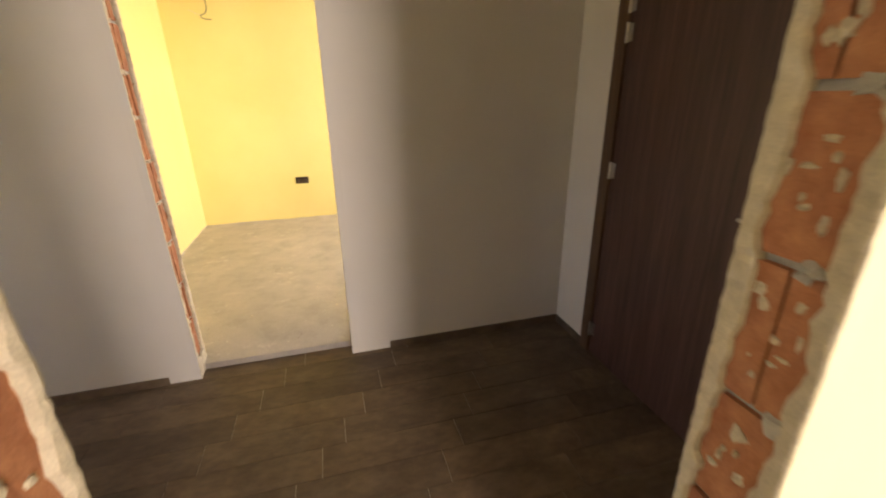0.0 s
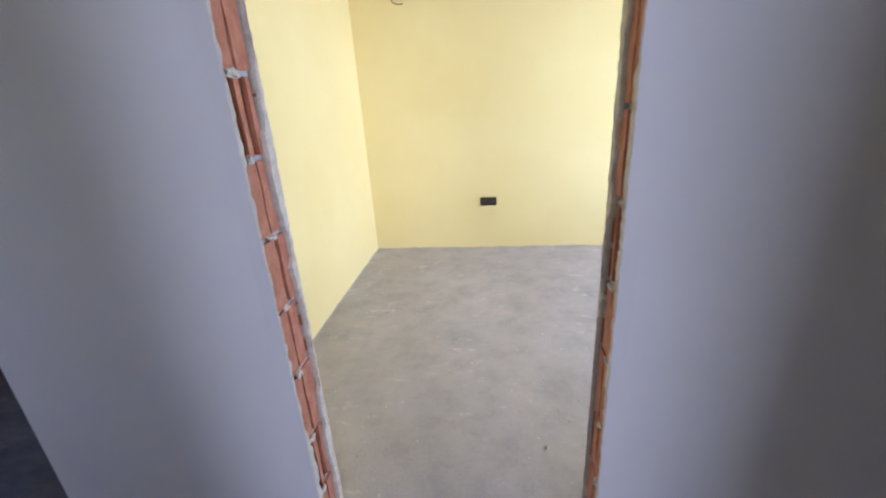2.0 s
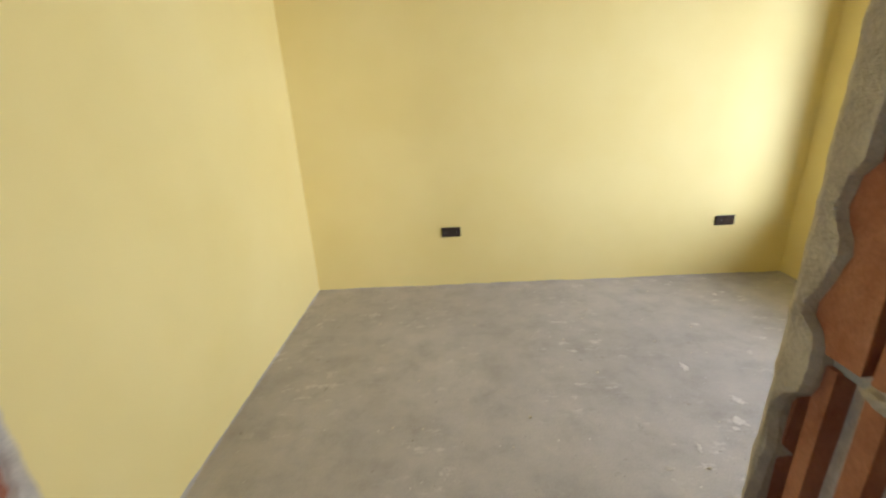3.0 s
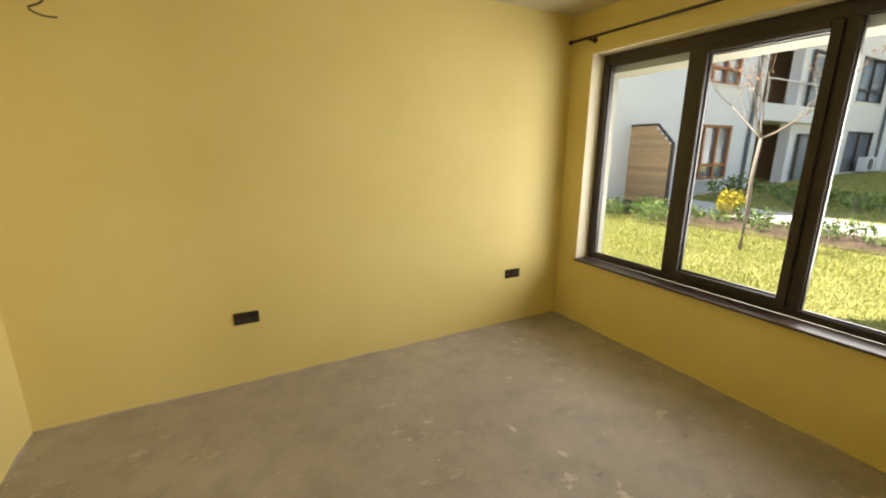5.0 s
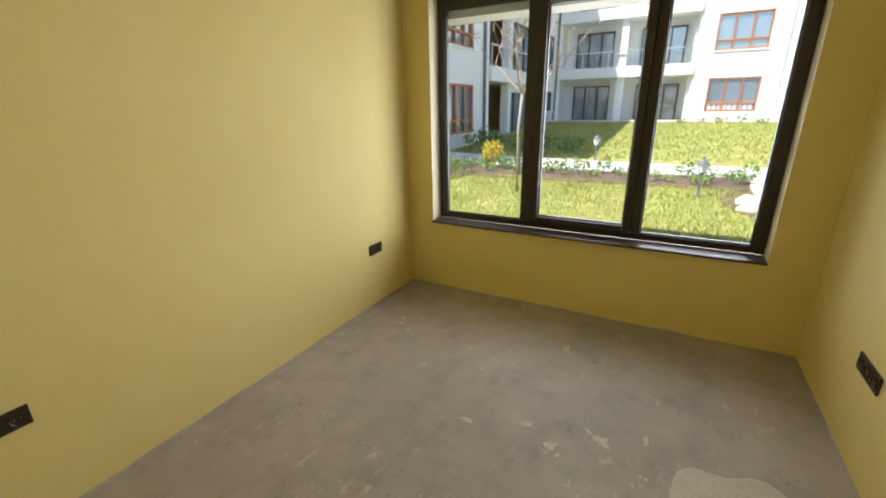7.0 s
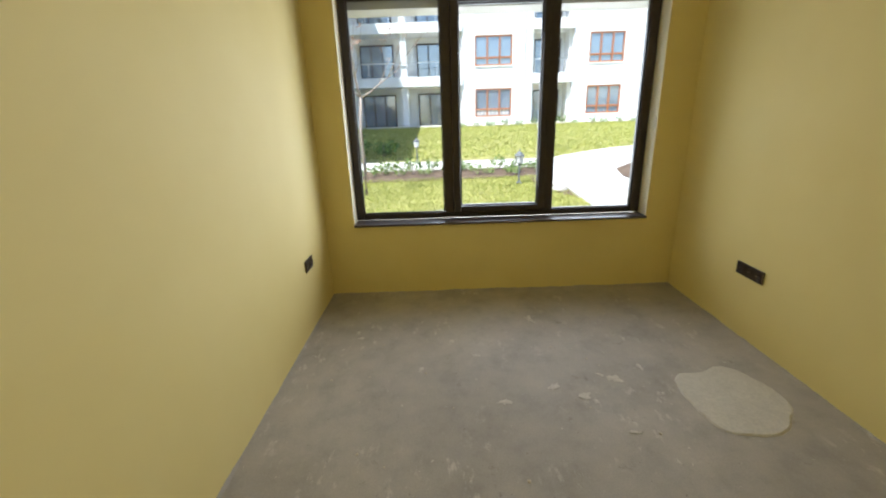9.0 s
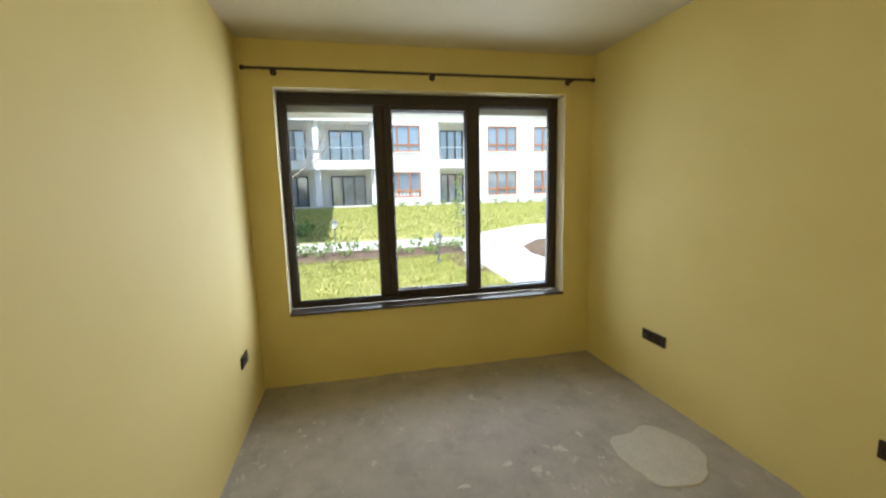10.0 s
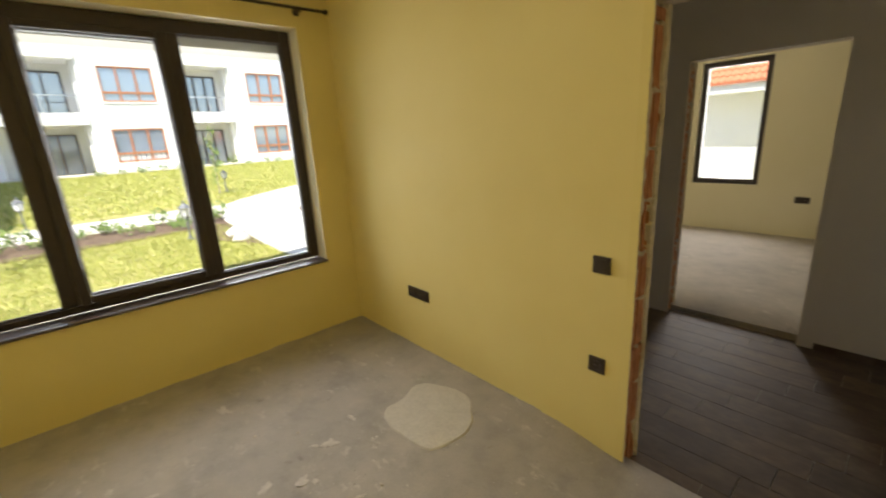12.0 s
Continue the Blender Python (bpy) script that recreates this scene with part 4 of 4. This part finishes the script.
gl = garden_lamp()
gl.location = (7.65, 0.43, lawn_z(7.65))
for x, y in ((10.8, 2.55), (13.02, -1.60)):
    copy_thing(gl, pose(x, y, lawn_z(x)))
for x, y, s in ((7.35, -0.2, 0.16), (6.95, -0.16, 0.13)):
    bm = bmesh.new()
    bmesh.ops.create_icosphere(bm, subdivisions=3, radius=s)
    for v in bm.verts:
        v.co *= 1 + 0.35 * noise.noise(v.co * 7 + Vector((x, 0, 0)))
        v.co.z *= 0.6
    r = tagged(part("garden_stone", bm, PATCH), "pale rounded stone beside the garden walk", "stone")
    r.location = (x, y, lawn_z(x) + s * 0.35)


def wood_screen():
    t = tagged(empty("wooden_screen", (9.0, 6.66, 0.30)), "varnished wooden privacy screen with a clipped corner", "screen")
    for k in range(17):
        z = 0.06 + k * 0.103
        cut = max(0.0, z + 0.1 - 1.43) * 1.1
        part("slat", box((-0.012, -0.74 + cut, z), (0.012, 0.72, z + 0.1005), 0.002), FENCE, t)
    for lo, hi in (((-0.03, 0.72, -0.25), (0.03, 0.78, 1.84)), ((-0.03, -0.80, -0.25), (0.03, -0.74, 1.42)), ((-0.03, -0.36, 1.80), (0.03, 0.72, 1.85)), ((-0.03, -0.74, 0.0), (0.03, 0.72, 0.055)), ((0.013, -0.03, 0.05), (0.05, 0.03, 1.8))):
        part("frame_bar", box(lo, hi, 0.004), DARK, t, "dark frame bar")
    part("frame_bar", tube(bmesh.new(), [(0, -0.77, 1.41), (0, -0.36, 1.82)], 0.03, 6), DARK, t, "dark frame bar")


wood_screen()

# ---- apartment blocks: local u runs along the front, v into the building, z up ----


class Block:
    def __init__(self, name, label, m):
        self.t = tagged(empty(name), label, "apartment building")
        self.t.matrix_world = m

    def b(self, name, lo, hi, mat, parent=None, bev=0.0, label=""):
        return part(name, box(lo, hi, bev), mat, parent or self.t, label)

    def window(self, u0, u1, z0, z1, v, frame, rows=True, lights=3):
        w = self.b("window", (u0, v + 0.10, z0), (u1, v + 0.14, z1), FARGLASS)
        bm = bmesh.new()
        f = 0.07
        for lo, hi in (((u0, z0), (u0 + f, z1)), ((u1 - f, z0), (u1, z1)), ((u0 + f, z0), (u1 - f, z0 + f)), ((u0 + f, z1 - f), (u1 - f, z1))):
            add_box(bm, (lo[0], v + 0.02, lo[1]), (hi[0], v + 0.09, hi[1]))
        part("frame", bm, frame, w)
        for k in range(1, lights):
            u = u0 + (u1 - u0) * k / lights
            self.b("mullion", (u - 0.035, v + 0.025, z0 + f), (u + 0.035, v + 0.088, z1 - f), frame, w)
        if rows:
            z = z0 + (z1 - z0) * 0.27
            self.b("transom", (u0 + f, v + 0.03, z - 0.04), (u1 - f, v + 0.086, z + 0.04), frame, w)
        self.b("sill", (u0 - 0.05, v - 0.05, z0 - 0.05), (u1 + 0.05, v + 0.019, z0), RENDER, w)
        return w

    def front(self, pieces, z0, z1, holes, v0=0.0, v1=0.3):
        """A front wall along u with window holes."""
        for u0, u1 in pieces:
            hs = [h for h in holes if u0 < (h[0] + h[1]) / 2 < u1]
            us = sorted({u0, u1, *[q for h in hs for q in h[:2]]})
            zs = sorted({z0, z1, *[q for h in hs for q in h[2:4]]})
            bm = bmesh.new()
            for a0, a1 in zip(us, us[1:]):
                run = None
                for b0, b1 in zip(zs, zs[1:]):
                    cu, cz = (a0 + a1) / 2, (b0 + b1) / 2
                    if any(h[0] < cu < h[1] and h[2] < cz < h[3] for h in hs):
                        continue
                    add_box(bm, (a0, v0, b0), (a1, v1, b1))
            part("wall", bm, RENDER, self.t)

    def recess(self, u0, u1, base, floors, depth, sliders, frame, columns=(), rail=True):
        self.b("back_wall", (u0, depth, base), (u1, depth + 0.2, floors[-1] + 0.3), RENDER)
        for u in (u0, u1):
            self.b("side_wall", (u - 0.15, 0.301, base), (u + 0.15, depth, floors[-1] + 0.3), RENDER)
        for u in columns:
            self.b("column", (u - 0.16, 0.05, base), (u + 0.16, 0.37, floors[-1]), RENDER)
        low = base
        for k, z in enumerate(floors):
            self.b("balcony_slab", (u0 - 0.01, -0.12, z), (u1 + 0.01, depth, z + 0.5 if rail else z + 0.3), RENDER, bev=0.01)
            for s0, s1 in sliders:
                self.window(s0, s1, low + 0.03, z - 0.32, depth - 0.16, frame, False, 3)
            low = z + 0.5
            if k < len(floors) - 1 or True:
                r = self.b("rail", (u0 + 0.1, -0.07, z + 1.18), (u1 - 0.1, -0.02, z + 1.23), STEEL)
                n = max(2, int((u1 - u0) / 1.1))
                for q in range(n + 1):
                    u = u0 + 0.12 + (u1 - u0 - 0.24) * q / n
                    self.b("rail_post", (u - 0.02, -0.065, z + 0.5), (u + 0.02, -0.025, z + 1.18), STEEL, r)


def far_block():
    # u = -y: the front faces -x
    k = Block("apartment_building", "white rendered apartment block with orange window frames", Matrix.Translation((24, 0, 0)) @ Matrix(((0, 1, 0, 0), (-1, 0, 0, 0), (0, 0, 1, 0), (0, 0, 0, 1))))
    base, top = 0.55, 9.0
    holes = []
    cols = ((0.10, 2.12), (6.25, 8.15), (9.27, 11.2), (16.4, 17.6), (21.0, 23.0))
    for u0, u1 in cols:
        for z0, z1 in ((1.17, 2.65), (3.80, 5.30), (6.43, 7.95)):
            holes.append((u0, u1, z0, z1))
            k.window(u0, u1, z0, z1, 0.0, ORANGE)
    k.front([(-0.6, 3.2), (5.4, 13.0), (15.4, 26.0)], base, top, holes)
    for u in (2.75, 12.2):
        part("downpipe", tube(bmesh.new(), [(u, -0.06, base), (u, -0.06, top)], 0.045, 8), RENDER, k.t)
    fl = [2.85, 5.50, 8.15]
    k.recess(-7.0, -0.6, base, fl, 1.5, [(-3.08, -1.08), (-6.3, -4.4)], DARK, (-3.75,))
    k.recess(3.2, 5.4, base, fl, 1.2, [(3.5, 5.0)], DARK)
    k.recess(13.0, 15.4, base, fl, 1.2, [(13.5, 14.9)], DARK)
    k.b("roof", (-7.2, -0.5, top + 0.001), (26.2, 9, top + 0.25), RENDER)
    k.b("rear_wall", (-7.0, 8.5, base), (26, 8.8, top), RENDER)
    k.b("end_wall", (25.7, 0.31, base), (26, 8.4, top), RENDER)
    for u0, u1 in ((0.2, 2.0),):
        for q in range(9):
            u = u0 + (u1 - u0) * (q + 0.5) / 9
            k.b("curtain", (u - 0.08, 0.085, 1.25), (u + 0.08, 0.098, 1.62), CURTAIN)


far_block()


def side_wing():
    # u = x: the front faces -y
    k = Block("apartment_building", "white rendered side wing in shade with dark frames", Matrix.Translation((0, 7.0, 0)))
    base, top = -0.1, 9.0
    holes = []
    for u0, u1 in ((11.4, 13.3), (20.9, 23.3)):
        for z0, z1 in ((0.74, 2.24), (3.30, 4.85), (5.95, 7.5)):
            holes.append((u0, u1, z0, z1))
            k.window(u0, u1, z0, z1, 0.0, ORANGE if u0 < 15 else DARK, True, 3 if u0 < 15 else 2)
    k.front([(7.2, 14.6), (20.3, 24.0)], base, top, holes)
    k.recess(14.6, 20.3, base, [2.43, 5.05, 7.7], 1.4, [], DARK, (16.9,))
    k.b("wall", (17.061, 0.19, base), (20.149, 0.30, 7.69), RENDER)
    for z0, z1 in ((base + 0.3, 2.1), (2.95, 4.72), (5.57, 7.36)):
        k.window(17.5, 19.75, z0, z1, 0.04, DARK, False, 2)
    for z0, z1 in ((base + 0.25, 2.4), (2.95, 5.0)):
        k.b("wood_panel", (14.78, 1.30, z0), (19.6, 1.36, z1), FENCE, label="brown wooden balcony panel")
    for u in (14.1, 23.8):
        part("downpipe", tube(bmesh.new(), [(u, -0.06, base), (u, -0.06, top)], 0.05, 8), LAMPGREY, k.t)
    k.b("roof", (7.0, -0.5, top + 0.001), (24.0, 9, top + 0.25), RENDER)
    k.b("end_wall", (7.2, 0.31, base), (7.5, 8.4, top), RENDER)
    ac = tagged(empty("air_conditioner", (22.3, 6.72, 0.66)), "white outdoor air conditioning unit by the wall", "air conditioner")
    part("casing", box((-0.4, -0.15, 0.1), (0.4, 0.15, 0.65), 0.02), RENDER, ac)
    part("fan_grille", lathe(bmesh.new(), (0, 0, 0), [(0.22, 0), (0.22, 0.012), (0.18, 0.014), (0.05, 0.02)], 20, pose(-0.1, -0.151, 0.37, 90)), LAMPGREY, ac)
    for x in (-0.3, 0.3):
        part("foot", box((x - 0.03, -0.14, 0), (x + 0.03, 0.14, 0.1)), LAMPGREY, ac)


side_wing()


def neighbour():
    t = tagged(empty("neighbour_house", (2.0, -10.0, -0.3)), "white house with a red clay tile roof", "house")
    part("wall", box((-8, -6, 0), (12, 0, 2.55)), RENDER, t)
    part("fascia", box((-8.3, 0.001, 2.40), (12.3, 0.5, 2.58), 0.01), RENDER, t, "pale eaves board")
    # rolled clay tiles: ribs that run up the slope, stepped course by course
    bm = bmesh.new()
    n, courses = 90, 9
    for c in range(courses):
        y0, y1 = 0.55 - c * 0.34, 0.55 - (c + 1) * 0.34 - 0.05
        z0 = 2.60 + c * 0.34 * 0.45
        a = [bm.verts.new((-4 + 12 * k / (n * 4), y0, z0 + 0.035 * abs(math.sin(math.pi * k / 4)) + 0.03)) for k in range(n * 4 + 1)]
        b = [bm.verts.new((-4 + 12 * k / (n * 4), y1, z0 + 0.175 + 0.035 * abs(math.sin(math.pi * k / 4)))) for k in range(n * 4 + 1)]
        lo = [bm.verts.new((v.co.x, v.co.y, z0 - 0.02)) for v in a]
        for k in range(n * 4):
            bm.faces.new((a[k], a[k + 1], b[k + 1], b[k]))
            bm.faces.new((lo[k], lo[k + 1], a[k + 1], a[k]))
    part("roof", bm, TERRACOTTA, t, "red clay tile roof")


neighbour()

# ---- hall floor tiles ----
TL, TW = 0.65, 0.175
tile_mesh = mesh_of("floor_tile", box((0.0015, 0.0015, -0.012), (TL - 0.0015, TW - 0.0015, 0.0)), TILE)
for r in range(-1, 12):
    y = -0.02 - 0.175 * (r + 1)
    x = (0.20 - 0.11 * r) % TL - 0.65 * 7
    while x < 1.96:
        if -4.70 < x < 1.93:
            ob = new("floor_tile", tile_mesh)
            ob.location = (x, y, HALL)
            ob.parent = hall_floor
            if x + TL > 1.975:
                ob.scale.x = (1.975 - x) / TL
            if x < -4.1:
                ob.location.x, ob.scale.x = -4.1, (x + TL + 4.1) / TL
            if r == -1:
                ob.scale.y = 0.112
                ob.location.y = -0.02
        x += TL
